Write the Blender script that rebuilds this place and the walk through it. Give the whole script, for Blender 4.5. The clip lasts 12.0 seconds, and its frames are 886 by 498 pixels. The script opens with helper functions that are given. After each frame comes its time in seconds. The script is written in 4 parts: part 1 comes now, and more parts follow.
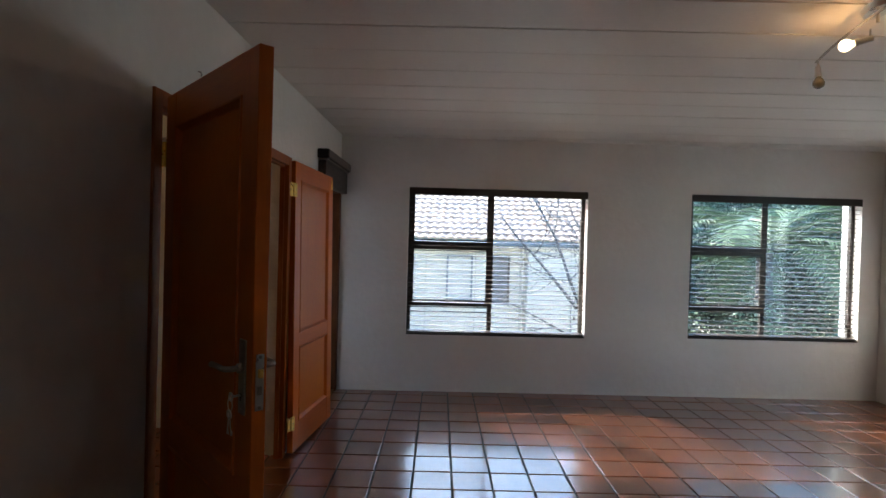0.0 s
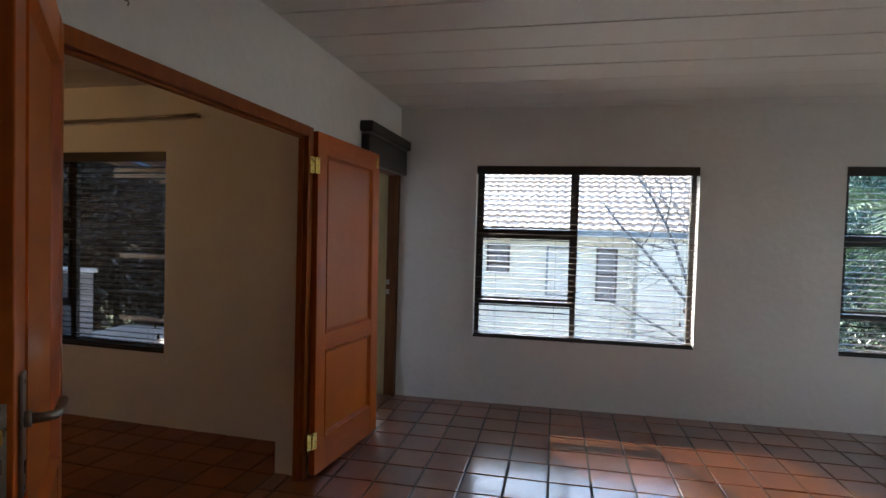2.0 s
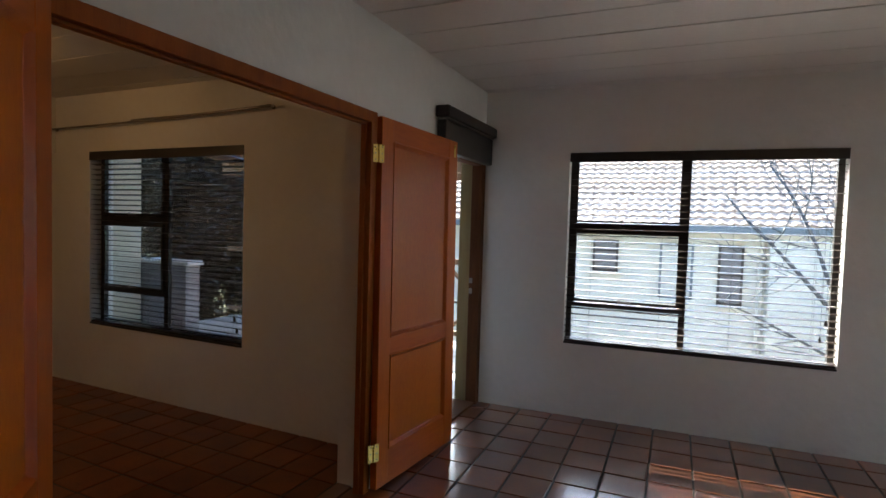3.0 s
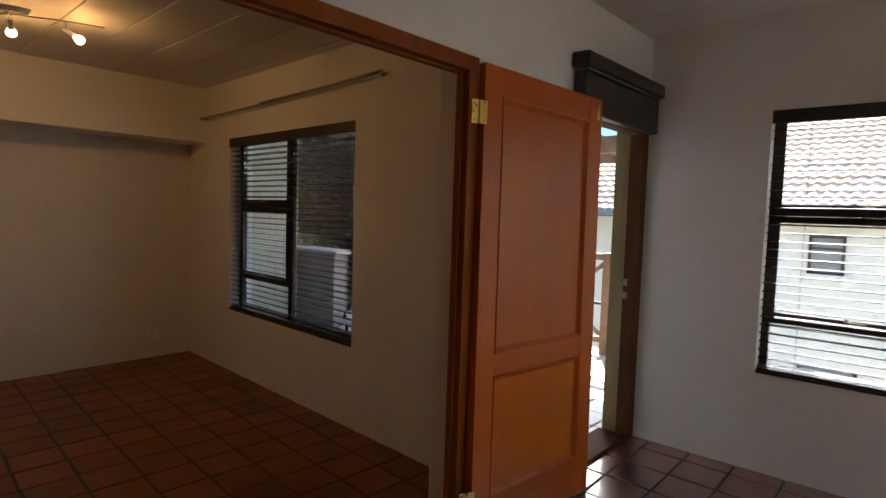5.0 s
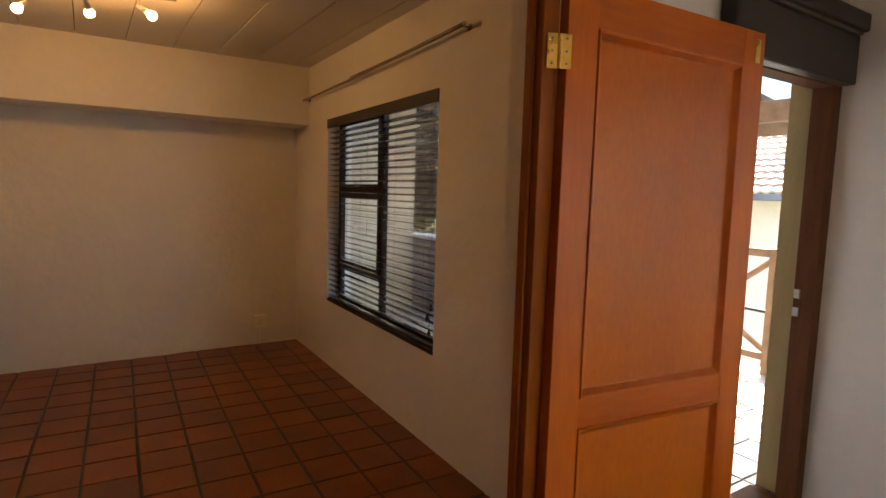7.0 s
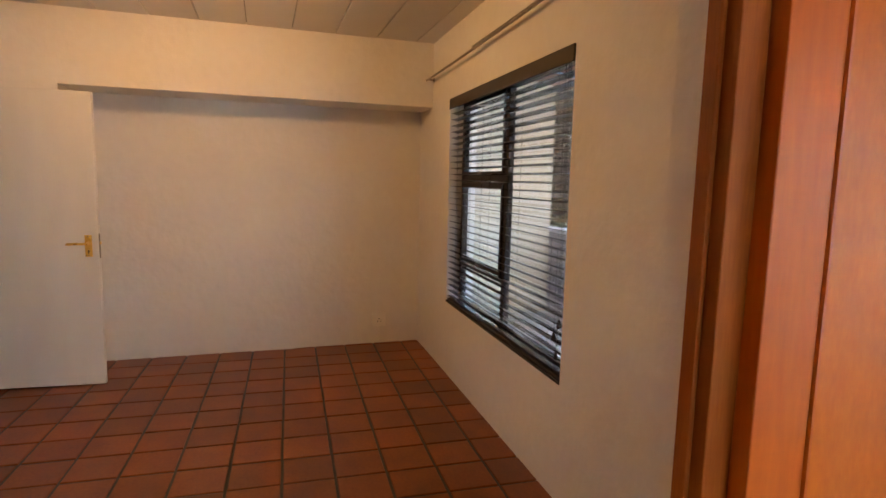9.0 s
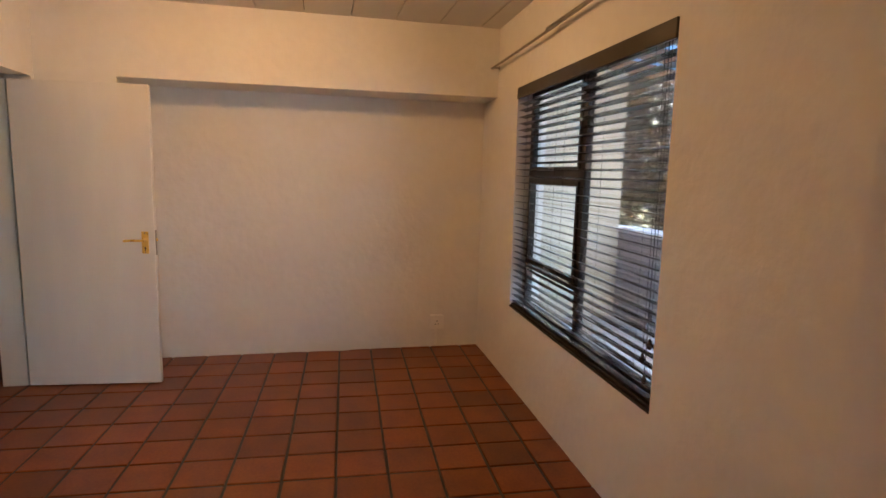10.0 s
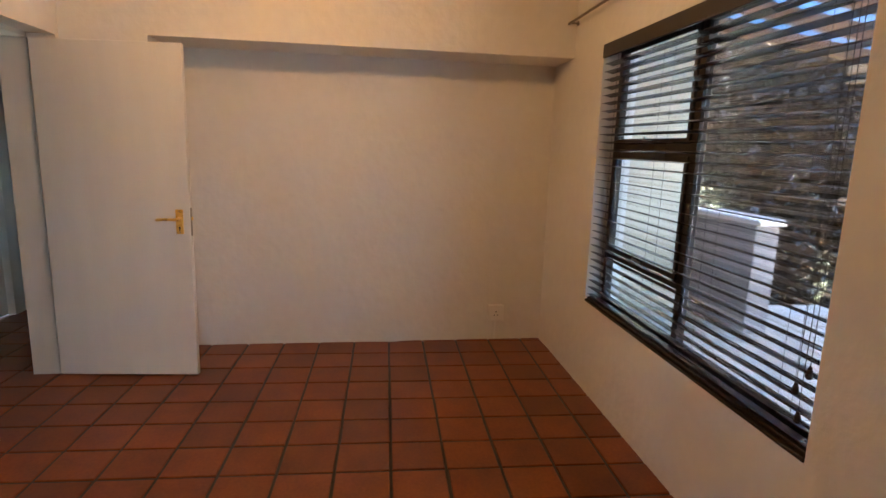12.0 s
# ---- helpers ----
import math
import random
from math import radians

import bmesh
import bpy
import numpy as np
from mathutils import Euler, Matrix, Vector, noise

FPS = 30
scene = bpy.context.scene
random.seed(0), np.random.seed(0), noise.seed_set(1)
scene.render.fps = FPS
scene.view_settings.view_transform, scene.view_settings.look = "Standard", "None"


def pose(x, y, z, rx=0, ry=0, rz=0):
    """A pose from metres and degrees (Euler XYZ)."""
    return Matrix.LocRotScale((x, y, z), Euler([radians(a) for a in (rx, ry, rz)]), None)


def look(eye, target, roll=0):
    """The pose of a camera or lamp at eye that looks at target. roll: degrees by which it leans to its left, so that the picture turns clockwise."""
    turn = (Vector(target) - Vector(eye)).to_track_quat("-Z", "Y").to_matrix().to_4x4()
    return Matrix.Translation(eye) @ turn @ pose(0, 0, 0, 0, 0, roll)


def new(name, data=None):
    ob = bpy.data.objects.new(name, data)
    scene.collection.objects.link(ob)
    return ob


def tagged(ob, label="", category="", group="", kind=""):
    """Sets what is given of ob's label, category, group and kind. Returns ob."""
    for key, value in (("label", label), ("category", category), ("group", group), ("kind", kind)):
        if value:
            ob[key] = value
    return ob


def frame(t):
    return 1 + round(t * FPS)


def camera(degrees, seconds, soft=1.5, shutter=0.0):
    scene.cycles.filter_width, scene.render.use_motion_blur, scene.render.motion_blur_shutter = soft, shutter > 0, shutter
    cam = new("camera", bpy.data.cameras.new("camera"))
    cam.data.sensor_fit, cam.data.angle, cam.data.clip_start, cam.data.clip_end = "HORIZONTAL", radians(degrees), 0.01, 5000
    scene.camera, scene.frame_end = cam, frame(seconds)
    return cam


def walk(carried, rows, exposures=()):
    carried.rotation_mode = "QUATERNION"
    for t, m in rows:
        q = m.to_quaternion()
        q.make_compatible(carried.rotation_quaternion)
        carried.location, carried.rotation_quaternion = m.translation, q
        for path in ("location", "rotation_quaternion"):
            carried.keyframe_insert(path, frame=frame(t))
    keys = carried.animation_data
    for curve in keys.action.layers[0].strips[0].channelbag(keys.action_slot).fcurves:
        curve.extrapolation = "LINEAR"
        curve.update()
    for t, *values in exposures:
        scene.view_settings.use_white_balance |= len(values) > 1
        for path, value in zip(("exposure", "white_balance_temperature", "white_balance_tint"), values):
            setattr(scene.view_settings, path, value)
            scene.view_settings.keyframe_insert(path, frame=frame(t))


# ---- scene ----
cam = camera(77.2, 12.0)
PATH = [
    (0, (0.067, -0.099, 1.591), (0.036, 1.9, 1.566), 1.6),
    (0.5, (0.147, 0.137, 1.596), (0.097, 2.136, 1.575), 1.6),
    (1, (0.215, 0.335, 1.582), (0.079, 2.33, 1.551), 1.3),
    (1.5, (0.298, 0.577, 1.546), (0.033, 2.559, 1.502), 1.4),
    (2, (0.432, 0.76, 1.56), (-0.006, 2.71, 1.496), 1.6),
    (2.5, (0.504, 1.005, 1.56), (-0.111, 2.907, 1.489), 1.6),
    (3, (0.523, 1.199, 1.562), (-0.287, 3.025, 1.469), 1.7),
    (5, (0.414, 2.051, 1.515), (-0.929, 3.528, 1.38), 1.8),
    (5.5, (0.337, 2.246, 1.493), (-1.099, 3.63, 1.342), 1.8),
    (6, (0.259, 2.421, 1.499), (-1.257, 3.715, 1.333), 1.8),
    (6.5, (0.197, 2.572, 1.512), (-1.387, 3.779, 1.325), 1.8),
    (7, (0.14, 2.733, 1.524), (-1.534, 3.808, 1.32), 1.6),
    (9, (-0.363, 3.117, 1.5), (-2.25, 3.73, 1.255), 1.3),
    (9.5, (-0.509, 3.174, 1.482), (-2.432, 3.665, 1.234), 1.2),
    (10, (-0.659, 3.124, 1.513), (-2.593, 3.554, 1.241), 1.4),
    (10.5, (-0.832, 3.086, 1.507), (-2.776, 3.468, 1.235), 1.5),
    (11, (-0.959, 3.047, 1.499), (-2.906, 3.405, 1.214), 1.6),
    (11.5, (-1.104, 3.03, 1.501), (-3.053, 3.36, 1.193), 1.7),
    (12, (-1.172, 3.06, 1.495), (-3.117, 3.352, 1.132), 1.7),
]
EXPOSURES = [(0.0, 2.62, 6000, 5), (3.0, 2.56, 6200, 5), (5.5, 2.95, 7250, 9), (7.0, 3.6, 8200, 13), (9.0, 4.55, 6750, 11), (12.0, 4.50, 6150, 9)]
walk(cam, [(t, look(eye, target, roll)) for t, eye, target, roll in PATH], EXPOSURES)

# ---- world, sun, lamps ----
world = bpy.data.worlds.new("sky")
scene.world = world
world.use_nodes = True
sky = world.node_tree.nodes.new("ShaderNodeTexSky")
sky.sky_type, sky.sun_disc = "NISHITA", False
sky.sun_elevation, sky.sun_rotation = radians(38), radians(328)
world.node_tree.links.new(sky.outputs[0], world.node_tree.nodes["Background"].inputs[0])
world.node_tree.nodes["Background"].inputs[1].default_value = 0.15


def lamp(name, kind, m, energy, colour=(1, 1, 1), **more):
    data = bpy.data.lights.new(name, kind)
    data.energy, data.color = energy, colour
    for key, value in more.items():
        if key == "size":
            data.shape, data.size, data.size_y = "RECTANGLE", value[0], value[1]
        if key == "radius":
            data.shadow_soft_size = value
        if key == "angle":
            data.angle = radians(value)
    ob = new(name, data)
    ob.matrix_world = m
    return ob


SUN_FROM = Vector((-0.63, 1.0, 0.93))
lamp("sun", "SUN", look(SUN_FROM, (0, 0, 0)), 4.0, (1.0, 0.93, 0.82), angle=0.5)
WARM = (1.0, 0.50, 0.17)
# the sky's light in the opening of the side window
lamp("side_window_light", "AREA", look((4.79, 4.20, 1.375), (0, 4.20, 1.375)), 0.9, (0.62, 0.82, 1.0), size=(0.92, 1.46))

# ---- materials ----


def nodes_of(name):
    m = bpy.data.materials.new(name)
    m.use_nodes = True
    nt = m.node_tree
    return m, nt, nt.nodes["Principled BSDF"], nt.nodes.new, nt.links.new


def surface(name, low, high, rough=0.6, scale=6.0, fine=90.0, bump=0.15, depth=0.01, metal=0.0, coat=0.0, coords="world",
            stretch=(1, 1, 1), spread=0.0, spec=0.5, rough_var=0.12, detail=5.0, island=False, coat_rough=0.12, coat_ior=1.7):
    """A surface between two colours, varied at a broad and a fine scale, with relief and uneven gloss. spread: how much pieces differ."""
    m, nt, bsdf, add, link = nodes_of(name)
    if coords == "world":
        place = add("ShaderNodeNewGeometry").outputs["Position"]
    else:
        place = add("ShaderNodeTexCoord").outputs["Object"]
    mapping = add("ShaderNodeMapping")
    mapping.inputs["Scale"].default_value = stretch
    link(place, mapping.inputs["Vector"])
    broad, grain = add("ShaderNodeTexNoise"), add("ShaderNodeTexNoise")
    for n, s, d in ((broad, scale, detail), (grain, fine, 3.0)):
        n.inputs["Scale"].default_value, n.inputs["Detail"].default_value = s, d
        link(mapping.outputs[0], n.inputs["Vector"])
    both = add("ShaderNodeMix")
    both.data_type = "FLOAT"
    both.inputs[0].default_value = 0.35
    link(broad.outputs[0], both.inputs[2])
    link(grain.outputs[0], both.inputs[3])
    ramp = add("ShaderNodeValToRGB")
    ramp.color_ramp.elements[0].position, ramp.color_ramp.elements[1].position = 0.32, 0.68
    ramp.color_ramp.elements[0].color, ramp.color_ramp.elements[1].color = (*low, 1), (*high, 1)
    link(both.outputs[0], ramp.inputs[0])
    colour = ramp.outputs[0]
    if spread:
        hsv = add("ShaderNodeHueSaturation")
        chance = add("ShaderNodeNewGeometry").outputs["Random Per Island"] if island else add("ShaderNodeObjectInfo").outputs["Random"]
        spanned = add("ShaderNodeMapRange")
        spanned.inputs[3].default_value, spanned.inputs[4].default_value = 1 - spread, 1 + spread
        link(chance, spanned.inputs[0])
        link(spanned.outputs[0], hsv.inputs["Value"])
        link(colour, hsv.inputs["Color"])
        colour = hsv.outputs[0]
    link(colour, bsdf.inputs["Base Color"])
    gloss = add("ShaderNodeMapRange")
    gloss.inputs[3].default_value, gloss.inputs[4].default_value = max(rough - rough_var, 0.02), min(rough + rough_var, 1)
    link(broad.outputs[0], gloss.inputs[0])
    link(gloss.outputs[0], bsdf.inputs["Roughness"])
    relief = add("ShaderNodeBump")
    relief.inputs["Strength"].default_value, relief.inputs["Distance"].default_value = bump, depth
    link(both.outputs[0], relief.inputs["Height"])
    link(relief.outputs[0], bsdf.inputs["Normal"])
    if coat:
        link(relief.outputs[0], bsdf.inputs["Coat Normal"])
    bsdf.inputs["Metallic"].default_value = metal
    bsdf.inputs["Specular IOR Level"].default_value = spec
    bsdf.inputs["Coat Weight"].default_value, bsdf.inputs["Coat Roughness"].default_value = coat, coat_rough
    bsdf.inputs["Coat IOR"].default_value = coat_ior
    return m


def glowing(name, colour, strength):
    m, nt, bsdf, add, link = nodes_of(name)
    bsdf.inputs["Base Color"].default_value = (*colour, 1)
    bsdf.inputs["Emission Color"].default_value = (*colour, 1)
    bsdf.inputs["Emission Strength"].default_value = strength
    return m


def clear_glass(name):
    m, nt, bsdf, add, link = nodes_of(name)
    bsdf.inputs["Base Color"].default_value = (0.97, 0.985, 0.98, 1)
    bsdf.inputs["Roughness"].default_value = 0.01
    bsdf.inputs["Transmission Weight"].default_value = 1
    bsdf.inputs["IOR"].default_value = 1.45
    return m


def tinted_glass(name):
    m, nt, bsdf, add, link = nodes_of(name)
    bsdf.inputs["Base Color"].default_value = (0.88, 0.81, 0.77, 1)
    bsdf.inputs["Roughness"].default_value = 0.03
    bsdf.inputs["Transmission Weight"].default_value = 1
    bsdf.inputs["IOR"].default_value = 1.6
    return m


def translucent(name, colour):
    """A milky sheet that scatters the light that falls on its far side."""
    m, nt, bsdf, add, link = nodes_of(name)
    veil, mix = add("ShaderNodeBsdfTranslucent"), add("ShaderNodeMixShader")
    veil.inputs[0].default_value = (*colour, 1)
    bsdf.inputs["Base Color"].default_value, bsdf.inputs["Roughness"].default_value = (*colour, 1), 0.5
    mix.inputs[0].default_value = 0.72
    link(bsdf.outputs[0], mix.inputs[1])
    link(veil.outputs[0], mix.inputs[2])
    link(mix.outputs[0], nt.nodes["Material Output"].inputs[0])
    return m


# the brown tint stands in for the warm room reflected in the pane
HAZE_GLASS = tinted_glass("brown_haze_glass")
# blue put into the sheet's colour so the daylight below it turns cool
ROOF_SHEET = translucent("translucent_roof_sheet", (0.33, 0.46, 0.58))
PLASTER = surface("white_plaster", (0.75, 0.73, 0.695), (0.81, 0.795, 0.765), 0.72, 1.6, 16, 0.6, 0.02)
OUTER_PLASTER = surface("cream_plaster", (0.56, 0.50, 0.38), (0.64, 0.58, 0.46), 0.85, 1.2, 40, 0.3, 0.01)
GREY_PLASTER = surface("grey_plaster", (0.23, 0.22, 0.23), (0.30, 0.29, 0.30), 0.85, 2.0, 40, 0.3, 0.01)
BOARD = surface("painted_ceiling_board", (0.72, 0.70, 0.675), (0.80, 0.785, 0.76), 0.5, 1.1, 55, 0.45, 0.006, stretch=(0.5, 1, 1))
PANEL = surface("painted_ceiling_panel", (0.66, 0.64, 0.61), (0.74, 0.72, 0.69), 0.6, 1.3, 70, 0.35, 0.005)
JOINT = surface("ceiling_joint", (0.28, 0.27, 0.25), (0.36, 0.34, 0.32), 0.9, 3, 60)
CLAY_LOW, CLAY_HIGH = (0.150, 0.032, 0.005), (0.250, 0.066, 0.010)
CLAY = surface("sealed_clay_tile", CLAY_LOW, CLAY_HIGH, 0.34, 5.0, 60, 0.02, 0.003, coat=1.0, spread=0.24, rough_var=0.06, spec=0.6, coat_rough=0.16, coat_ior=2.4)
CLAY_REST = surface("sealed_clay_tiles", CLAY_LOW, CLAY_HIGH, 0.34, 5.0, 60, 0.02, 0.003, coat=1.0, spread=0.24, rough_var=0.06, spec=0.6, island=True, coat_rough=0.16, coat_ior=2.4)
DULL_CLAY = surface("worn_clay_tile", CLAY_LOW, CLAY_HIGH, 0.48, 5.0, 60, 0.05, 0.003, coat=0.5, spread=0.20, rough_var=0.08, spec=0.3, coat_rough=0.26, coat_ior=1.45)
DULL_CLAY_REST = surface("worn_clay_tiles", CLAY_LOW, CLAY_HIGH, 0.48, 5.0, 60, 0.05, 0.003, coat=0.5, spread=0.20, rough_var=0.08, spec=0.3, island=True, coat_rough=0.26, coat_ior=1.45)
GROUT = surface("dark_grout", (0.034, 0.024, 0.018), (0.060, 0.042, 0.032), 0.75, 8, 120, 0.4, 0.004)
PALE_TILE = surface("pale_balcony_tile", (0.50, 0.46, 0.42), (0.62, 0.58, 0.53), 0.35, 5, 60, 0.15, 0.004, spread=0.12)
MERANTI = surface("varnished_red_wood", (0.42, 0.080, 0.004), (0.55, 0.126, 0.007), 0.40, 2.4, 20, 0.012, 0.001, spec=0.3, coords="object", stretch=(4, 4, 0.5), coat=0.22, coat_rough=0.22, coat_ior=1.5, rough_var=0.06, spread=0.06)
MERANTI_FLAT = surface("varnished_red_wood_rail", (0.42, 0.080, 0.004), (0.55, 0.126, 0.007), 0.40, 2.4, 20, 0.012, 0.001, spec=0.3, coords="object", stretch=(0.5, 4, 4), coat=0.22, coat_rough=0.22, coat_ior=1.5, rough_var=0.06, spread=0.06)
PANEL_WOOD = surface("varnished_panel_wood", (0.45, 0.094, 0.004), (0.58, 0.150, 0.008), 0.40, 1.5, 60, 0.0, 0.001, coords="object", stretch=(1.6, 1.6, 0.5), coat=0.22, rough_var=0.05, spec=0.3, coat_rough=0.22, coat_ior=1.5)
FRAME_WOOD = surface("dark_red_frame_wood", (0.24, 0.056, 0.006), (0.36, 0.098, 0.010), 0.52, 3, 30, 0.08, 0.002, stretch=(7, 7, 0.6), spec=0.22)
DARK_WOOD = surface("near_black_stained_wood", (0.016, 0.012, 0.010), (0.040, 0.029, 0.023), 0.38, 3, 40, 0.12, 0.002, stretch=(1, 8, 8))
DOOR_DARK = surface("dark_brown_jamb_wood", (0.085, 0.030, 0.011), (0.15, 0.056, 0.020), 0.65, 3, 40, 0.12, 0.002, stretch=(8, 8, 0.8), spec=0.15)
# plaster of the balcony doorway's reveal, dim warm light painted into its colour
DIM_PLASTER = surface("dim_warm_plaster", (0.30, 0.21, 0.085), (0.38, 0.28, 0.13), 0.85, 3, 40, 0.12, 0.002, stretch=(6, 6, 0.8))
SLAT = surface("dark_slat_wood", (0.030, 0.022, 0.018), (0.055, 0.041, 0.034), 0.26, 3, 60, 0.05, 0.001, stretch=(0.8, 8, 8), spread=0.15)
WINDOW_FRAME = surface("dark_bronze_frame", (0.022, 0.016, 0.014), (0.036, 0.027, 0.023), 0.42, 4, 80, 0.04, 0.001)
GLASS = clear_glass("window_glass")
WHITE_PAINT = surface("white_gloss_paint", (0.74, 0.73, 0.70), (0.79, 0.78, 0.755), 0.42, 2, 60, 0.05, 0.002, stretch=(4, 4, 0.7))
PLASTIC = surface("white_plastic", (0.84, 0.83, 0.80), (0.87, 0.86, 0.83), 0.35, 5, 60, 0.02, 0.001)
BRASS = surface("polished_brass", (0.78, 0.50, 0.11), (0.90, 0.62, 0.18), 0.30, 30, 160, 0.05, 0.001, metal=1)
STEEL = surface("brushed_steel", (0.56, 0.56, 0.56), (0.70, 0.70, 0.69), 0.30, 20, 200, 0.05, 0.001, metal=1)
DULL_METAL = surface("dull_nickel", (0.26, 0.235, 0.21), (0.38, 0.34, 0.30), 0.36, 20, 200, 0.05, 0.001, metal=1)
BLACK = surface("black_void", (0.008, 0.008, 0.008), (0.014, 0.013, 0.012), 0.7, 20, 90)
CORD = surface("dark_cord", (0.020, 0.016, 0.014), (0.035, 0.028, 0.024), 0.8, 20, 200)
BULB = glowing("lit_bulb", (1.0, 0.72, 0.36), 0.8)
DEAD_BULB = surface("unlit_glass_bulb", (0.16, 0.16, 0.155), (0.22, 0.22, 0.21), 0.07, 10, 60, 0.02)
ROOF_TILE = surface("weathered_roof_tile", (0.44, 0.32, 0.25), (0.58, 0.45, 0.37), 0.8, 2.5, 22, 0.3, 0.01, spread=0.10, island=True)
FASCIA = surface("grey_blue_gutter", (0.13, 0.16, 0.19), (0.19, 0.22, 0.25), 0.5, 2, 40)
HOUSE_WALL = surface("pale_house_wall", (0.70, 0.68, 0.62), (0.78, 0.76, 0.70), 0.85, 0.6, 20, 0.3, 0.01)
CURTAIN = surface("white_curtain", (0.62, 0.61, 0.58), (0.74, 0.73, 0.70), 0.9, 3, 40, 0.3, 0.01, stretch=(10, 10, 0.4))
TIMBER = surface("weathered_timber", (0.16, 0.085, 0.045), (0.27, 0.16, 0.09), 0.7, 3, 40, 0.3, 0.004, stretch=(3, 3, 3))
BARK = surface("grey_bark", (0.05, 0.053, 0.06), (0.10, 0.105, 0.115), 0.9, 8, 60, 0.5, 0.01)
LEAF = surface("dark_green_leaf", (0.014, 0.026, 0.012), (0.040, 0.062, 0.028), 0.30, 2.0, 30, 0.1, 0.002, spread=0.45, island=True)
BLUE_LEAF = surface("grey_green_leaf", (0.045, 0.105, 0.088), (0.100, 0.180, 0.150), 0.5, 1.2, 30, 0.1, 0.002, spread=0.45, island=True)
PALM_LEAF = surface("palm_leaf", (0.072, 0.132, 0.070), (0.135, 0.205, 0.120), 0.4, 3, 40, 0.1, 0.002, spread=0.3, island=True)
# dark brown leaf colour imitates shade and the haze on the pane
HAZED_LEAF = surface("brown_glossy_leaf", (0.020, 0.015, 0.011), (0.050, 0.036, 0.026), 0.22, 2.0, 30, 0.1, 0.002, spread=0.5, island=True)
LAWN = surface("rough_grass", (0.05, 0.075, 0.028), (0.10, 0.13, 0.05), 0.9, 0.6, 30, 0.6, 0.02)
CONCRETE = surface("pale_concrete", (0.46, 0.44, 0.41), (0.58, 0.56, 0.52), 0.85, 1.2, 40, 0.3, 0.005)
FAR_GREEN = surface("far_trees", (0.035, 0.06, 0.035), (0.09, 0.13, 0.07), 0.9, 0.5, 6, 0.6, 0.05)

# ---- mesh helpers ----


def box(bm, x0, x1, y0, y1, z0, z1, bevel=0.0, m=None):
    made = bmesh.ops.create_cube(bm, size=1)["verts"]
    for v in made:
        v.co = Vector(((x0 + x1) / 2 + v.co.x * (x1 - x0), (y0 + y1) / 2 + v.co.y * (y1 - y0), (z0 + z1) / 2 + v.co.z * (z1 - z0)))
    if bevel:
        edges = list({e for v in made for e in v.link_edges})
        made = bmesh.ops.bevel(bm, geom=edges, offset=bevel, segments=2, profile=0.5, affect="EDGES")["verts"]
    if m is not None:
        bmesh.ops.transform(bm, matrix=m, verts=[v for v in made if v.is_valid])
    return bm


def boxed(*spans, bevel=0.0):
    bm = bmesh.new()
    for span in spans:
        box(bm, *span, bevel=bevel)
    return bm


def cylinder(bm, a, b, r0, r1=None, sides=16):
    """A round bar from a to b."""
    a, b = Vector(a), Vector(b)
    m = Matrix.Translation((a + b) / 2) @ (b - a).to_track_quat("Z", "Y").to_matrix().to_4x4()
    bmesh.ops.create_cone(bm, cap_ends=True, segments=sides, radius1=r0, radius2=r0 if r1 is None else r1, depth=(b - a).length, matrix=m)
    return bm


def tube(bm, points, radius, sides=10):
    """A round bar that follows the points; radius: one number, or one for each point."""
    points = [Vector(p) for p in points]
    radii = radius if isinstance(radius, (list, tuple)) else [radius] * len(points)
    rings, side = [], None
    for i, p in enumerate(points):
        way = (points[min(i + 1, len(points) - 1)] - points[max(i - 1, 0)]).normalized()
        side = way.orthogonal() if side is None else (side - way * side.dot(way))
        side.normalize()
        across = way.cross(side)
        rings.append([bm.verts.new(p + radii[i] * (math.cos(k * math.tau / sides) * side + math.sin(k * math.tau / sides) * across)) for k in range(sides)])
    for one, two in zip(rings, rings[1:]):
        for k in range(sides):
            bm.faces.new((one[k], one[(k + 1) % sides], two[(k + 1) % sides], two[k]))
    bm.faces.new(rings[0][::-1])
    bm.faces.new(rings[-1])
    return bm


def mesh_of(name, bm, material, smooth=False):
    data = bpy.data.meshes.new(name)
    bm.normal_update()
    bm.to_mesh(data)
    bm.free()
    data.materials.append(material)
    if smooth:
        for p in data.polygons:
            p.use_smooth = True
    return data


def part(name, bm, material, parent, label="", smooth=False, m=None):
    ob = new(name, bm if isinstance(bm, bpy.types.Mesh) else mesh_of(name, bm, material, smooth))
    ob.parent = parent
    if m is not None:
        ob.matrix_basis = m
    return tagged(ob, label)


def thing(name, m, label, category, group="", kind=""):
    ob = new(name)
    ob.empty_display_size = 0.1
    ob.matrix_basis = m
    return tagged(ob, label, category, group, kind)


def setting(name, bm, material, label, category):
    return tagged(new(name, mesh_of(name, bm, material)), label, category, "", "structure")


# ---- measures of the place ----
XW, XW2 = -1.12, -1.33          # faces of the wall between the rooms
YF, YF2 = 5.75, 5.98            # faces of the far wall
XR = 4.71                       # right-hand wall
YB = -2.6                       # wall behind the start
H1, H2 = 2.69, 2.61             # ceilings
YS, YS2 = 4.48, 4.70            # window wall of the second room
XE, XB = -5.29, -4.89           # end wall and the face of its overhead beam
YL, YL2 = 1.30, 1.02            # wall with the white door
FIRST = (-0.397, 1.512, 0.602, 2.166)
SECOND = (2.63, 4.49, 0.627, 2.177)
FAR = pose(-1.12, 5.75, 0, 0, 0, 2.2) @ pose(1.12, -5.75, 0)      # the far wall too
THIRD = (-4.39, -2.555, 0.565, 2.105)
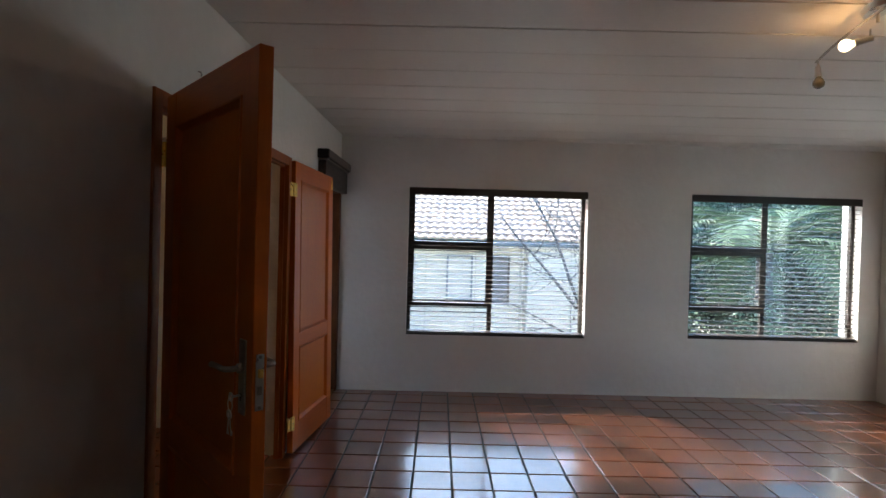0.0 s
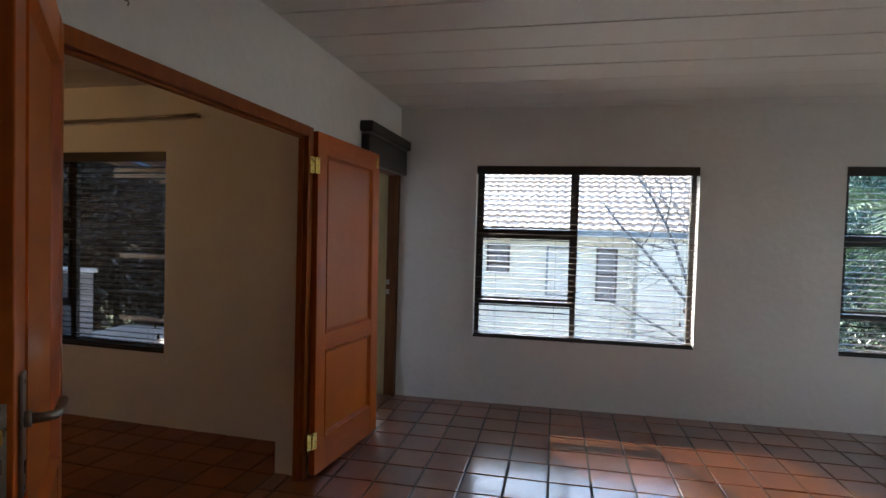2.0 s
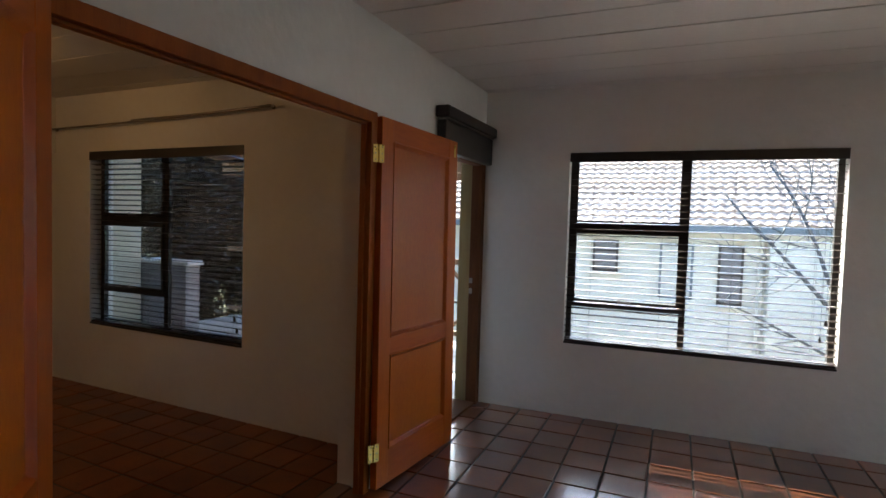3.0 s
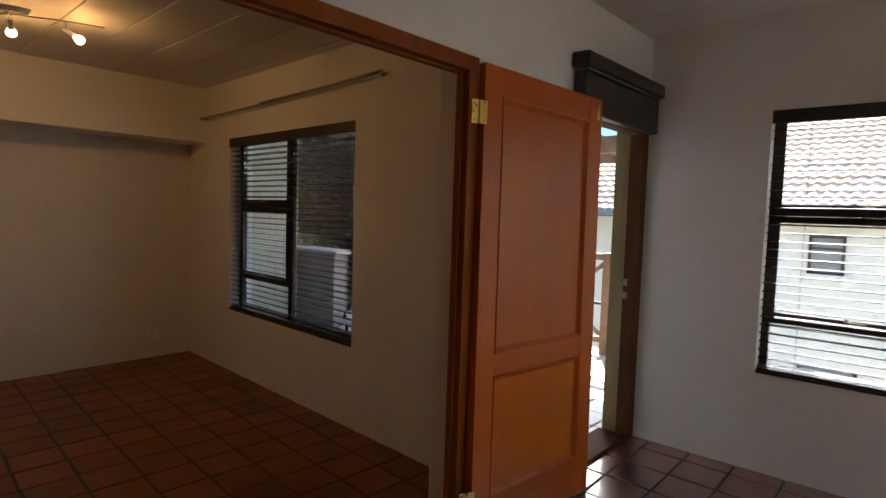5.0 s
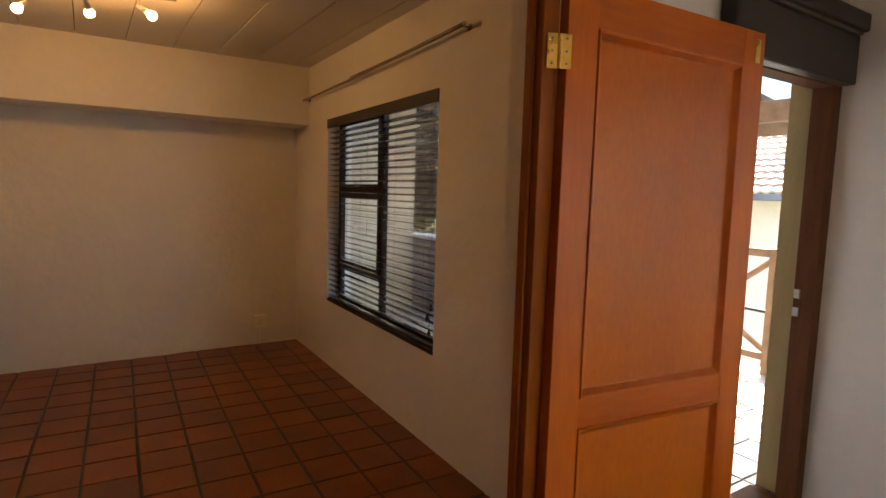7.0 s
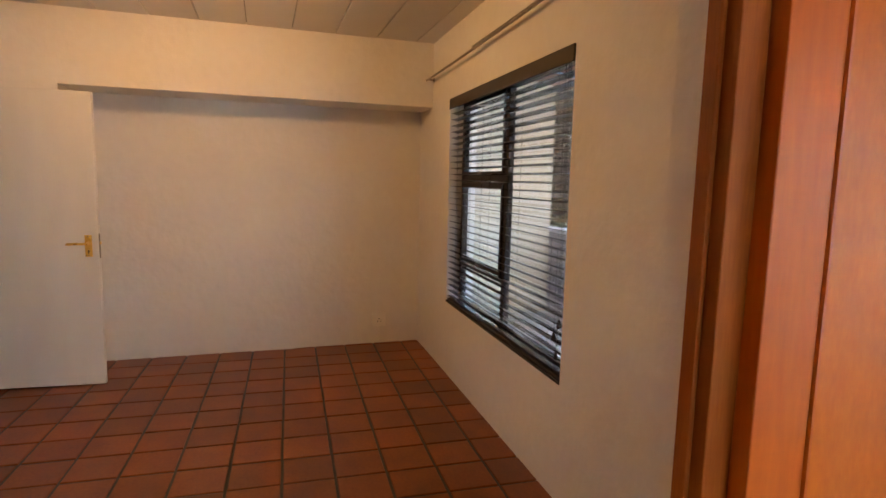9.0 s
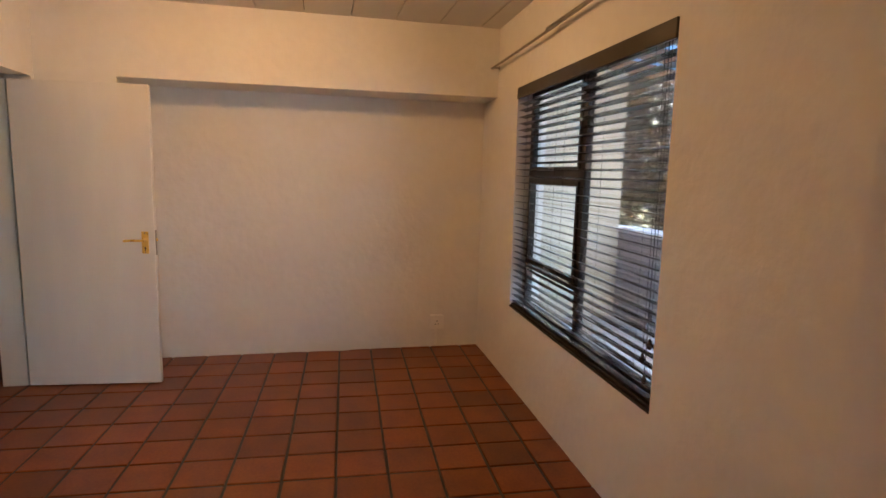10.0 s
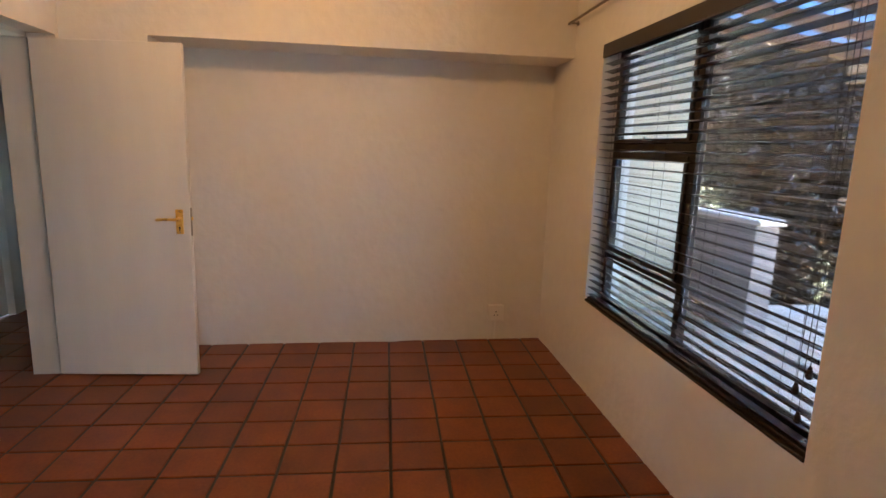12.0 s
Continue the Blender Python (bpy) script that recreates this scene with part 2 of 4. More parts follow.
SKEW = pose(-5.29, 4.48, 0, 0, 0, -1.4) @ pose(5.29, -4.48, 0)   # the window wall stands a little askew
PAIR = (2.06, 3.92, 2.17)       # the double doorway
OUT = (4.80, 5.745, 2.12)       # the doorway to the balcony


def wall_x(span, y0, y1, z0, z1, holes):
    """A wall along x with openings (x0, x1, z0, z1)."""
    bm, at = bmesh.new(), span[0]
    for a, b, low, high in holes:
        box(bm, at, a, y0, y1, z0, z1)
        if low > z0:
            box(bm, a, b, y0, y1, z0, low)
        box(bm, a, b, y0, y1, high, z1)
        at = b
    box(bm, at, span[1], y0, y1, z0, z1)
    bmesh.ops.remove_doubles(bm, verts=bm.verts[:], dist=0.0005)
    return bm


def wall_y(span, x0, x1, z0, z1, holes):
    """A wall along y with openings (y0, y1, z0, z1)."""
    bm, at = bmesh.new(), span[0]
    for a, b, low, high in holes:
        if a > at:
            box(bm, x0, x1, at, a, z0, z1)
        if low > z0:
            box(bm, x0, x1, a, b, z0, low)
        box(bm, x0, x1, a, b, high, z1)
        at = b
    if span[1] > at:
        box(bm, x0, x1, at, span[1], z0, z1)
    bmesh.ops.remove_doubles(bm, verts=bm.verts[:], dist=0.0005)
    return bm


LOW, TOP = -0.05, 2.95
wall_far = setting("wall_far", wall_x((XW2, XR + 0.30), YF, YF2, LOW, TOP, [FIRST, SECOND]), PLASTER, "white rough-plastered wall with two dark-framed windows", "wall")
wall_far.matrix_basis = FAR
wall_between = setting("wall_between", wall_y((YB - 0.2, YF), XW2, XW, LOW, TOP, [(PAIR[0], PAIR[1], LOW, PAIR[2]), (OUT[0], OUT[1], LOW, OUT[2])]), PLASTER, "white plastered wall between the rooms with a double doorway", "wall")
wall_right = setting("wall_right", wall_y((YB - 0.2, 5.97), XR, XR + 0.22, LOW, TOP, [(3.70, 4.70, 0.60, 2.15)]), PLASTER, "plain white plastered wall with one side window", "wall")
wall_back = setting("wall_back", boxed((XW, XR, YB - 0.2, YB, LOW, TOP)), PLASTER, "plain white plastered wall closing the large room", "wall")
wall_window = setting("wall_window", wall_x((XE - 0.22, XW2), YS, YS2, LOW, TOP, [THIRD]), PLASTER, "white plastered wall of the small room with one window", "wall")
wall_window.matrix_basis = SKEW
wall_end = setting("wall_end", boxed((XE - 0.22, XE, YL2, YS, LOW, TOP)), PLASTER, "white plastered end wall of the small room", "wall")
wall_pier = setting("wall_pier", boxed((XE, XB, YL, 1.79, LOW, TOP)), PLASTER, "white plastered pier beside the recess", "wall")
bulkhead = setting("bulkhead", boxed((XE, XB, 1.79, YS, 2.10, TOP)), PLASTER, "white plastered beam over the recessed end wall", "beam")
wall_side = setting("wall_side", wall_x((XB - 0.4, XW2), YL2, YL, LOW, TOP, [(-4.85, -3.97, LOW, 2.07)]), PLASTER, "white plastered wall with the opening to the passage", "wall")
wall_passage_end = setting("wall_passage_end", boxed((-6.50, -6.28, -0.05, YL2, LOW, TOP)), PLASTER, "white wall at the end of the passage", "wall")
# the second hole is added out of sight to let daylight into the passage
wall_passage = setting("wall_passage", wall_x((-6.28, XW2), -0.05, 0.165, LOW, TOP, [(-6.26, -5.40, LOW, 2.06), (-5.28, -4.98, 1.1, 1.9)]), PLASTER, "white wall along the passage with a closed door and an added, unseen light opening", "wall")
wall_passage_near = setting("wall_passage_near", boxed((-6.28, XE - 0.22, YL2, YL, LOW, TOP)), PLASTER, "short white wall beside the passage", "wall")


def boards(name, x0, x1, y0, y1, z, first, pitch, gap, material, label):
    """A ceiling of separate boards with open joints under a darker backing, in one mesh."""
    bm = bmesh.new()
    at = first - math.ceil((first - y0) / pitch) * pitch
    while at < y1:
        a, b = max(at + gap / 2, y0), min(at + pitch - gap / 2, y1)
        if b - a > 0.02:
            sag = random.uniform(-0.0015, 0.0015)
            box(bm, x0, x1, a, b, z + sag, z + 0.02, bevel=0.003)
        at += pitch
    ob = setting(name, bm, material, label, "ceiling")
    setting(name + "_backing", boxed((x0, x1, y0, y1, z + 0.020, z + 0.20)), JOINT, "dark joints above the ceiling boards", "ceiling")
    return ob


boards("ceiling_1", XW, XR, YB, 5.97, H1, 2.75, 0.365, 0.010, BOARD, "off-white rough-painted ceiling boards with dark joints")
boards("ceiling_2", XB, XW2, YL, YS, H2, 3.02, 0.324, 0.007, PANEL, "off-white ceiling panels with narrow joints")
setting("ceiling_3", boxed((-6.28, XW2, 0.165, YL2, 2.45, 2.65)), PLASTER, "plain white passage ceiling", "ceiling")

# ---- floors ----


def tile_mesh(name, sx, sy, material):
    """A hand-made tile: flat top, worn round edge."""
    bm, rings = bmesh.new(), []
    for inset, z in ((0.0, -0.014), (0.0, -0.004), (0.0015, -0.001), (0.005, 0.0)):
        x, y = sx / 2 - inset, sy / 2 - inset
        rings.append([bm.verts.new(p) for p in ((-x, -y, z), (x, -y, z), (x, y, z), (-x, y, z))])
    for one, two in zip(rings, rings[1:]):
        for k in range(4):
            bm.faces.new((one[k], one[(k + 1) % 4], two[(k + 1) % 4], two[k]))
    bm.faces.new(rings[-1])
    return mesh_of(name, bm, material)


def floor_tiles(parent, x0, x1, y0, y1, fx, fy, px, py, joint, near, material, rest_material, turn=0.0):
    """Tiles between the bounds, on a grid through (fx, fy) turned by some degrees; those inside near are parts, the rest one mesh; cut at the bounds."""
    data, rest = tile_mesh("tile", px - joint, py - joint, material), bmesh.new()
    grid = pose(fx, fy, 0, 0, 0, turn)
    reach, half = max(x1 - x0, y1 - y0) * 1.3, max(px, py) * 0.75
    for i in range(-int(reach / px), int(reach / px) + 1):
        for j in range(-int(reach / py), int(reach / py) + 1):
            c = grid @ Vector(((i + 0.5) * px, (j + 0.5) * py, 0))
            if not (x0 - half < c.x < x1 + half and y0 - half < c.y < y1 + half):
                continue
            tilt = [random.gauss(0, 0.09) for _ in range(2)] + [turn + random.gauss(0, 0.25)]
            m = pose(c.x + random.gauss(0, 0.001), c.y + random.gauss(0, 0.001), random.uniform(-0.0012, 0.0004), *tilt)
            corners = [m @ Vector((a * px / 2, b * py / 2, 0)) for a in (-1, 1) for b in (-1, 1)]
            outside = any(p.x < x0 or p.x > x1 or p.y < y0 or p.y > y1 for p in corners)
            mesh = data
            if outside:
                bm = bmesh.new()
                bm.from_mesh(data)
                bm.transform(m)
                for co, no in (((x0 + joint / 2, 0, 0), (-1, 0, 0)), ((x1 - joint / 2, 0, 0), (1, 0, 0)), ((0, y0 + joint / 2, 0), (0, -1, 0)), ((0, y1 - joint / 2, 0), (0, 1, 0))):
                    if bm.verts:
                        bmesh.ops.bisect_plane(bm, geom=bm.verts[:] + bm.edges[:] + bm.faces[:], plane_co=co, plane_no=no, clear_outer=True)
                if len(bm.faces) == 0:
                    bm.free()
                    continue
                bm.transform(m.inverted())
                mesh = mesh_of("cut_tile", bm, material)
            if near[0] < c.x < near[1] and near[2] < c.y < near[3]:
                ob = new("tile", mesh)
                ob.parent, ob.matrix_basis = parent, m
            else:
                made = [rest.verts.new(m @ v.co) for v in mesh.vertices]
                for p in mesh.polygons:
                    rest.faces.new([made[k] for k in p.vertices])
    if len(rest.verts):
        ob = part("tiles", rest, rest_material, parent)
        ob["kind"] = "stuff"
    else:
        rest.free()


# ---- doors ----


def leaf_parts(parent, w, h, t, lock=(0.762, 0.858)):
    """A two-panel door leaf: x along its width, y through it, z up, hinged at x = 0."""
    s, top, bottom = 0.118, 0.125, 0.20
    part("stile", boxed((0, s, -t / 2, t / 2, 0, h), bevel=0.003), MERANTI, parent)
    part("stile", boxed((w - s, w, -t / 2, t / 2, 0, h), bevel=0.003), MERANTI, parent)
    part("top_rail", boxed((s, w - s, -t / 2 + 0.0015, t / 2 - 0.0015, h - top, h)), MERANTI_FLAT, parent)
    part("lock_rail", boxed((s, w - s, -t / 2 + 0.0015, t / 2 - 0.0015, *lock)), MERANTI_FLAT, parent)
    part("bottom_rail", boxed((s, w - s, -t / 2 + 0.0015, t / 2 - 0.0015, 0, bottom)), MERANTI_FLAT, parent)
    for low, high in ((bottom, lock[0]), (lock[1], h - top)):
        bm = bmesh.new()
        box(bm, s, w - s, -0.0042, 0.0042, low, high)
        part("panel", bm, PANEL_WOOD, parent, "smooth varnished wooden panel")
        for side in (-1, 1):
            bm = bmesh.new()
            outer = [(s, low), (w - s, low), (w - s, high), (s, high)]
            rings = []
            for inset, y in ((0.0, t / 2 - 0.002), (0.003, t / 2 + 0.004), (0.010, t / 2 + 0.003), (0.022, t / 2 - 0.011), (0.026, 0.0065), (0.031, 0.0045)):
                rings.append([bm.verts.new((x + inset * (1 if x < w / 2 else -1), side * y, z + inset * (1 if z < (low + high) / 2 else -1))) for x, z in outer])
            for one, two in zip(rings, rings[1:]):
                for k in range(4):
                    bm.faces.new((one[k], one[(k + 1) % 4], two[(k + 1) % 4], two[k])[:: -side])
            part("moulding", bm, MERANTI, parent)


def hinge(parent, x, y, z, wide=0.036, tall=0.10, material=None, m=None):
    """A butt hinge lying open: two leaves, a knuckle and its screws."""
    m = m or pose(x, y, z)
    material = material or BRASS
    bm = bmesh.new()
    box(bm, -wide, -0.003, -0.0015, 0.0015, -tall / 2, tall / 2)
    box(bm, 0.003, wide, -0.0015, 0.0015, -tall / 2, tall / 2)
    ob = part("hinge", bm, material, parent, "polished brass hinge" if material is BRASS else "", m=m)
    bm = bmesh.new()
    for k in range(5):
        cylinder(bm, (0, -0.003, -tall / 2 + (k + 0.04) * tall / 5), (0, -0.003, -tall / 2 + (k + 0.96) * tall / 5), 0.0055, sides=10)
    part("knuckle", bm, material, ob, smooth=False)
    for x0 in (-wide * 0.6, wide * 0.6):
        for z0 in (-tall * 0.36, 0, tall * 0.36):
            part("screw", cylinder(bmesh.new(), (x0, -0.0022, z0), (x0, -0.0010, z0), 0.0042, sides=10), DULL_METAL, ob)
    return ob


def lever(parent, x, y, z, way, face, metal, plate=(0.042, 0.18), keyhole=True):
    """A lever handle on a plate at a door's face. way: +-1, along x; face: +-1, the side of the leaf."""
    w, h = plate
    bm = bmesh.new()
    box(bm, x - w / 2, x + w / 2, min(y, y + face * 0.007), max(y, y + face * 0.007), z - h * 0.62, z + h * 0.38, bevel=0.003)
    ob = part("handle", bm, metal, parent, "metal lever handle on a long plate")
    bm = bmesh.new()
    cylinder(bm, (x, y + face * 0.006, z), (x, y + face * 0.018, z), 0.015)
    tube(bm, [(x, y + face * 0.016, z), (x, y + face * 0.038, z), (x + way * 0.006, y + face * 0.050, z), (x + way * 0.022, y + face * 0.055, z),
              (x + way * 0.07, y + face * 0.056, z + 0.001), (x + way * 0.108, y + face * 0.055, z - 0.002), (x + way * 0.120, y + face * 0.052, z - 0.004)],
         [0.010, 0.009, 0.009, 0.0085, 0.008, 0.009, 0.006])
    part("lever", bm, metal, ob, smooth=True)
    if keyhole:
        bm = bmesh.new()
        cylinder(bm, (x, y + face * 0.0065, z - h * 0.36), (x, y + face * 0.0085, z - h * 0.36), 0.006)
        box(bm, x - 0.0025, x + 0.0025, min(y + face * 0.0065, y + face * 0.0082), max(y + face * 0.0065, y + face * 0.0082), z - h * 0.36 - 0.018, z - h * 0.36)
        part("keyhole", bm, BLACK, ob)
    for z0 in (z - h * 0.55, z + h * 0.31):
        part("screw", cylinder(bmesh.new(), (x, y + face * 0.0065, z0), (x, y + face * 0.0085, z0), 0.004, sides=10), DULL_METAL, ob)
    return ob


# frame of the double doorway: lining, with a rebate
frame_pair = thing("door_frame", pose(0, 0, 0), "dark red varnished wooden frame of the double doorway", "door frame", kind="structure")
a, b, top = PAIR
B0, S0, F0 = XW - 0.052, XW - 0.018, XW + 0.012      # back, stop and front of the frame
part("jamb", boxed((B0, F0, a, a + 0.062, 0, top), (B0, S0, a + 0.062, a + 0.074, 0, top - 0.074), bevel=0.003), FRAME_WOOD, frame_pair)
part("jamb", boxed((B0, F0, b - 0.062, b, 0, top), (B0, S0, b - 0.074, b - 0.062, 0, top - 0.074), bevel=0.003), FRAME_WOOD, frame_pair)
part("head", boxed((B0, F0, a + 0.062, b - 0.062, top - 0.062, top), (B0, S0, a + 0.062, b - 0.062, top - 0.074, top - 0.062), bevel=0.003), FRAME_WOOD, frame_pair)

LEAF_H, LEAF_T = 2.128, 0.044
# leaf folded back against the far part of the wall
right_leaf = thing("door_leaf", pose(-1.068, 3.894, 0.026, -1.1, 1.0, 85.5), "open varnished red-brown two-panel door leaf with brass hinges", "door", "leaves of the double door")
leaf_parts(right_leaf, 0.930, LEAF_H, LEAF_T)
for z in (0.22, 1.915):
    hinge(right_leaf, 0, 0, z, m=pose(-0.026, -0.018, z, 0, 0, -22))
part("bolt", boxed((0.876, 0.902, -0.0255, -0.0215, 2.015, 2.10), bevel=0.002), BRASS, right_leaf, "small brass flush bolt")
# leaf half open, with the lock
left_leaf = thing("door_leaf", pose(XW + 0.024, 2.116, 0.012, 0, 0, -47.2) @ pose(0.006, LEAF_T / 2 + 0.004, 0), "half-open varnished red-brown door leaf with lever handles and keys", "door", "leaves of the double door")
leaf_parts(left_leaf, 0.88, LEAF_H, LEAF_T)
lever(left_leaf, 0.82, -LEAF_T / 2, 1.195, -1, -1, DULL_METAL, plate=(0.045, 0.22))
lever(left_leaf, 0.82, LEAF_T / 2, 1.195, -1, 1, DULL_METAL, plate=(0.045, 0.22))
plate = part("lock_plate", boxed((0.8805, 0.8830, -0.012, 0.012, 1.080, 1.242)), STEEL, left_leaf, "steel lock plate on the edge")
part("latch", boxed((0.883, 0.893, -0.007, 0.007, 1.175, 1.200), bevel=0.002), BRASS, plate)
part("deadbolt", boxed((0.883, 0.886, -0.007, 0.007, 1.125, 1.150), bevel=0.001), DULL_METAL, plate)
for z in (1.088, 1.234):
    part("screw", cylinder(bmesh.new(), (0.882, 0, z), (0.8845, 0, z), 0.005, sides=10), DULL_METAL, plate)
for z in (0.22, 1.90):
    hinge(left_leaf, 0, 0, z, m=pose(-0.012, -LEAF_T / 2 - 0.004, z, 0, 0, 20))


def torus(bm, centre, ring, bar, m=None, steps=20, sides=8):
    pts = [Vector((ring * math.cos(k * math.tau / steps), 0, ring * math.sin(k * math.tau / steps))) for k in range(steps + 1)]
    tube(bm, [Vector(centre) + (m @ p if m else p) for p in pts], bar, sides)
    return bm


# keys hanging in the lock
keys = thing("key_bunch", left_leaf.matrix_basis @ pose(0.82, -0.036, 1.115), "small bunch of steel keys hanging in the lock", "keys")
bm = cylinder(bmesh.new(), (0, 0.012, 0), (0, -0.016, 0), 0.0035)
torus(bm, (0, -0.022, 0), 0.011, 0.003)
part("key", bm, STEEL, keys)
part("ring", torus(bmesh.new(), (0, -0.024, -0.022), 0.017, 0.0014), STEEL, keys)
for turn in (-14, 9):
    m = pose(0, -0.026, -0.038, 0, turn, 0)
    bm = torus(bmesh.new(), (0, 0, -0.012), 0.011, 0.0028)
    box(bm, -0.003, 0.003, -0.001, 0.001, -0.072, -0.02)
    box(bm, 0.003, 0.010, -0.001, 0.001, -0.070, -0.056)
    part("key", bm, STEEL, keys, m=m)


# balcony doorway: dark frame, open leaf outside, blind box
frame_out = thing("door_frame", pose(0, 0, 0), "dark brown wooden frame of the balcony doorway", "door frame", kind="structure")
part("jamb", boxed((XW - 0.085, XW + 0.010, OUT[1] - 0.080, OUT[1] - 0.004, 0, OUT[2]), bevel=0.003), DOOR_DARK, frame_out)
part("jamb", boxed((XW - 0.085, XW + 0.010, OUT[0], OUT[0] + 0.07, 0, OUT[2]), bevel=0.003), DOOR_DARK, frame_out)
part("head", boxed((XW - 0.085, XW + 0.010, OUT[0] + 0.07, OUT[1] - 0.085, OUT[2] - 0.06, OUT[2]), bevel=0.003), DOOR_DARK, frame_out)
part("reveal", boxed((XW2 - 0.004, XW - 0.0855, OUT[1] - 0.016, OUT[1] - 0.004, 0, OUT[2]), bevel=0.002), DIM_PLASTER, frame_out, "plaster reveal, dim warm light put into its colour")
part("threshold", boxed((XW2, XW, OUT[0] + 0.07, OUT[1] - 0.0805, 0.001, 0.022), bevel=0.004), DOOR_DARK, frame_out)
for z in (0.985, 1.075):
    part("keep", boxed((XW - 0.080, XW - 0.052, OUT[1] - 0.090, OUT[1] - 0.0795, z - 0.022, z + 0.022), bevel=0.002), DULL_METAL, frame_out, "small worn metal door keep")

pelmet = thing("blind_box", pose(0, 0, 0), "near-black wooden pelmet with a rolled blind below it", "blind")
part("pelmet", boxed((XW + 0.002, XW + 0.105, 4.70, 5.735, 2.295, 2.375), bevel=0.010), DARK_WOOD, pelmet)
part("rail", boxed((XW + 0.002, XW + 0.085, 4.74, 5.715, 2.283, 2.2945)), DULL_METAL, pelmet)
part("valance", boxed((XW + 0.004, XW + 0.072, 4.73, 5.725, 2.065, 2.2825), bevel=0.008), DARK_WOOD, pelmet)

# white door of the small room
white_door = thing("door_leaf", pose(-4.80, 1.19, 0.012, 0, 0, 85.0), "plain white painted flush door standing open, brass handle", "door")
part("slab", boxed((0, 0.845, -0.020, 0.020, 0, 2.025), bevel=0.004), WHITE_PAINT, white_door)
lever(white_door, 0.785, -0.020, 1.005, -1, -1, BRASS, plate=(0.045, 0.15))
part("lock_plate", boxed((0.8455, 0.8475, -0.011, 0.011, 0.90, 1.07)), DULL_METAL, white_door)
part("latch", boxed((0.8475, 0.857, -0.006, 0.006, 0.995, 1.015), bevel=0.002), BRASS, white_door)
frame_white = thing("door_frame", pose(0, 0, 0), "white painted frame of the passage opening", "door frame", kind="structure")
part("jamb", boxed((-4.853, -4.815, YL2 - 0.01, 1.165, 0, 2.04), bevel=0.003), WHITE_PAINT, frame_white)
part("jamb", boxed((-4.005, -3.967, YL2 - 0.01, 1.165, 0, 2.04), bevel=0.003), WHITE_PAINT, frame_white)
part("head", boxed((-4.815, -4.005, YL2 - 0.01, 1.165, 2.04, 2.073), bevel=0.003), WHITE_PAINT, frame_white)
# a further door in the passage
frame_far = thing("door_frame", pose(0, 0, 0), "white painted door frame in the passage", "door frame", kind="structure")
part("jamb", boxed((-6.255, -6.12, 0.02, 0.195, 0, 2.055), bevel=0.004), WHITE_PAINT, frame_far)
part("jamb", boxed((-5.475, -5.405, 0.02, 0.195, 0, 2.055), bevel=0.004), WHITE_PAINT, frame_far)
part("head", boxed((-6.12, -5.475, 0.02, 0.195, 1.99, 2.055), bevel=0.004), WHITE_PAINT, frame_far)
far_door = thing("door_leaf", pose(0, 0, 0), "closed white painted passage door", "door")
part("slab", boxed((-6.115, -5.48, 0.10, 0.14, 0.012, 1.985), bevel=0.003), WHITE_PAINT, far_door)

# ---- windows and blinds ----


def window(name, hole, face, label, m=None, fixed=None):
    """A dark metal window in an opening along x: a fixed light beside three stacked ones. face: the wall's inner plane."""
    x0, x1, z0, z1 = hole
    ob = thing(name, m or pose(0, 0, 0), label, "window", kind="structure")
    d0, d1 = face + 0.105, face + 0.150
    f, mid = 0.040, x0 + (x1 - x0) * 0.468
    part("frame", boxed((x0, x0 + f, d0, d1, z0, z1), (x1 - f, x1, d0, d1, z0, z1), (x0 + f, x1 - f, d0, d1, z0, z0 + f), (x0 + f, x1 - f, d0, d1, z1 - f, z1)), WINDOW_FRAME, ob)
    part("mullion", boxed((mid - 0.024, mid + 0.024, d0 + 0.002, d1 - 0.002, z0 + f, z1 - f)), WINDOW_FRAME, ob)
    t1, t2 = z0 + (z1 - z0) * 0.615, z0 + (z1 - z0) * 0.205
    for z, h in ((t1, 0.030), (t2, 0.022)):
        part("transom", boxed((x0 + f, mid - 0.024, d0 + 0.003, d1 - 0.003, z - h, z + h)), WINDOW_FRAME, ob)
    for low, high in ((t1 + 0.030, z1 - f), (t2 + 0.022, t1 - 0.030)):
        s, a0, a1 = 0.024, x0 + f, mid - 0.024
        sash = part("sash", boxed((a0, a0 + s, d0 - 0.010, d0 + 0.0025, low, high), (a1 - s, a1, d0 - 0.010, d0 + 0.0025, low, high),
                                  (a0 + s, a1 - s, d0 - 0.010, d0 + 0.0025, low, low + s), (a0 + s, a1 - s, d0 - 0.010, d0 + 0.0025, high - s, high)), WINDOW_FRAME, ob)
        bm = boxed((0, 0.10, -0.012, -0.004, 0.004, 0.014), bevel=0.002)
        box(bm, -0.004, 0.016, -0.006, 0.0, 0.0, 0.03)
        part("stay", bm, DULL_METAL, sash, m=pose(a0 + (a1 - a0) * 0.45, d0 - 0.010, low + 0.004))
    for p in ((x0 + f, mid - 0.024, t1 + 0.03, z1 - f), (x0 + f, mid - 0.024, t2 + 0.022, t1 - 0.03), (x0 + f, mid - 0.024, z0 + f, t2 - 0.022), (mid + 0.024, x1 - f, z0 + f, z1 - f)):
        pane = part("pane", boxed((p[0], p[1], d0 + 0.020, d0 + 0.024, p[2], p[3])), (fixed if fixed and p[0] > mid else GLASS), ob)
        pane.visible_shadow = False
    part("sill", boxed((x0 + 0.002, x1 - 0.002, face - 0.004, d0 - 0.012, z0 + 0.001, z0 + 0.016), bevel=0.003), WINDOW_FRAME, ob)
    return ob


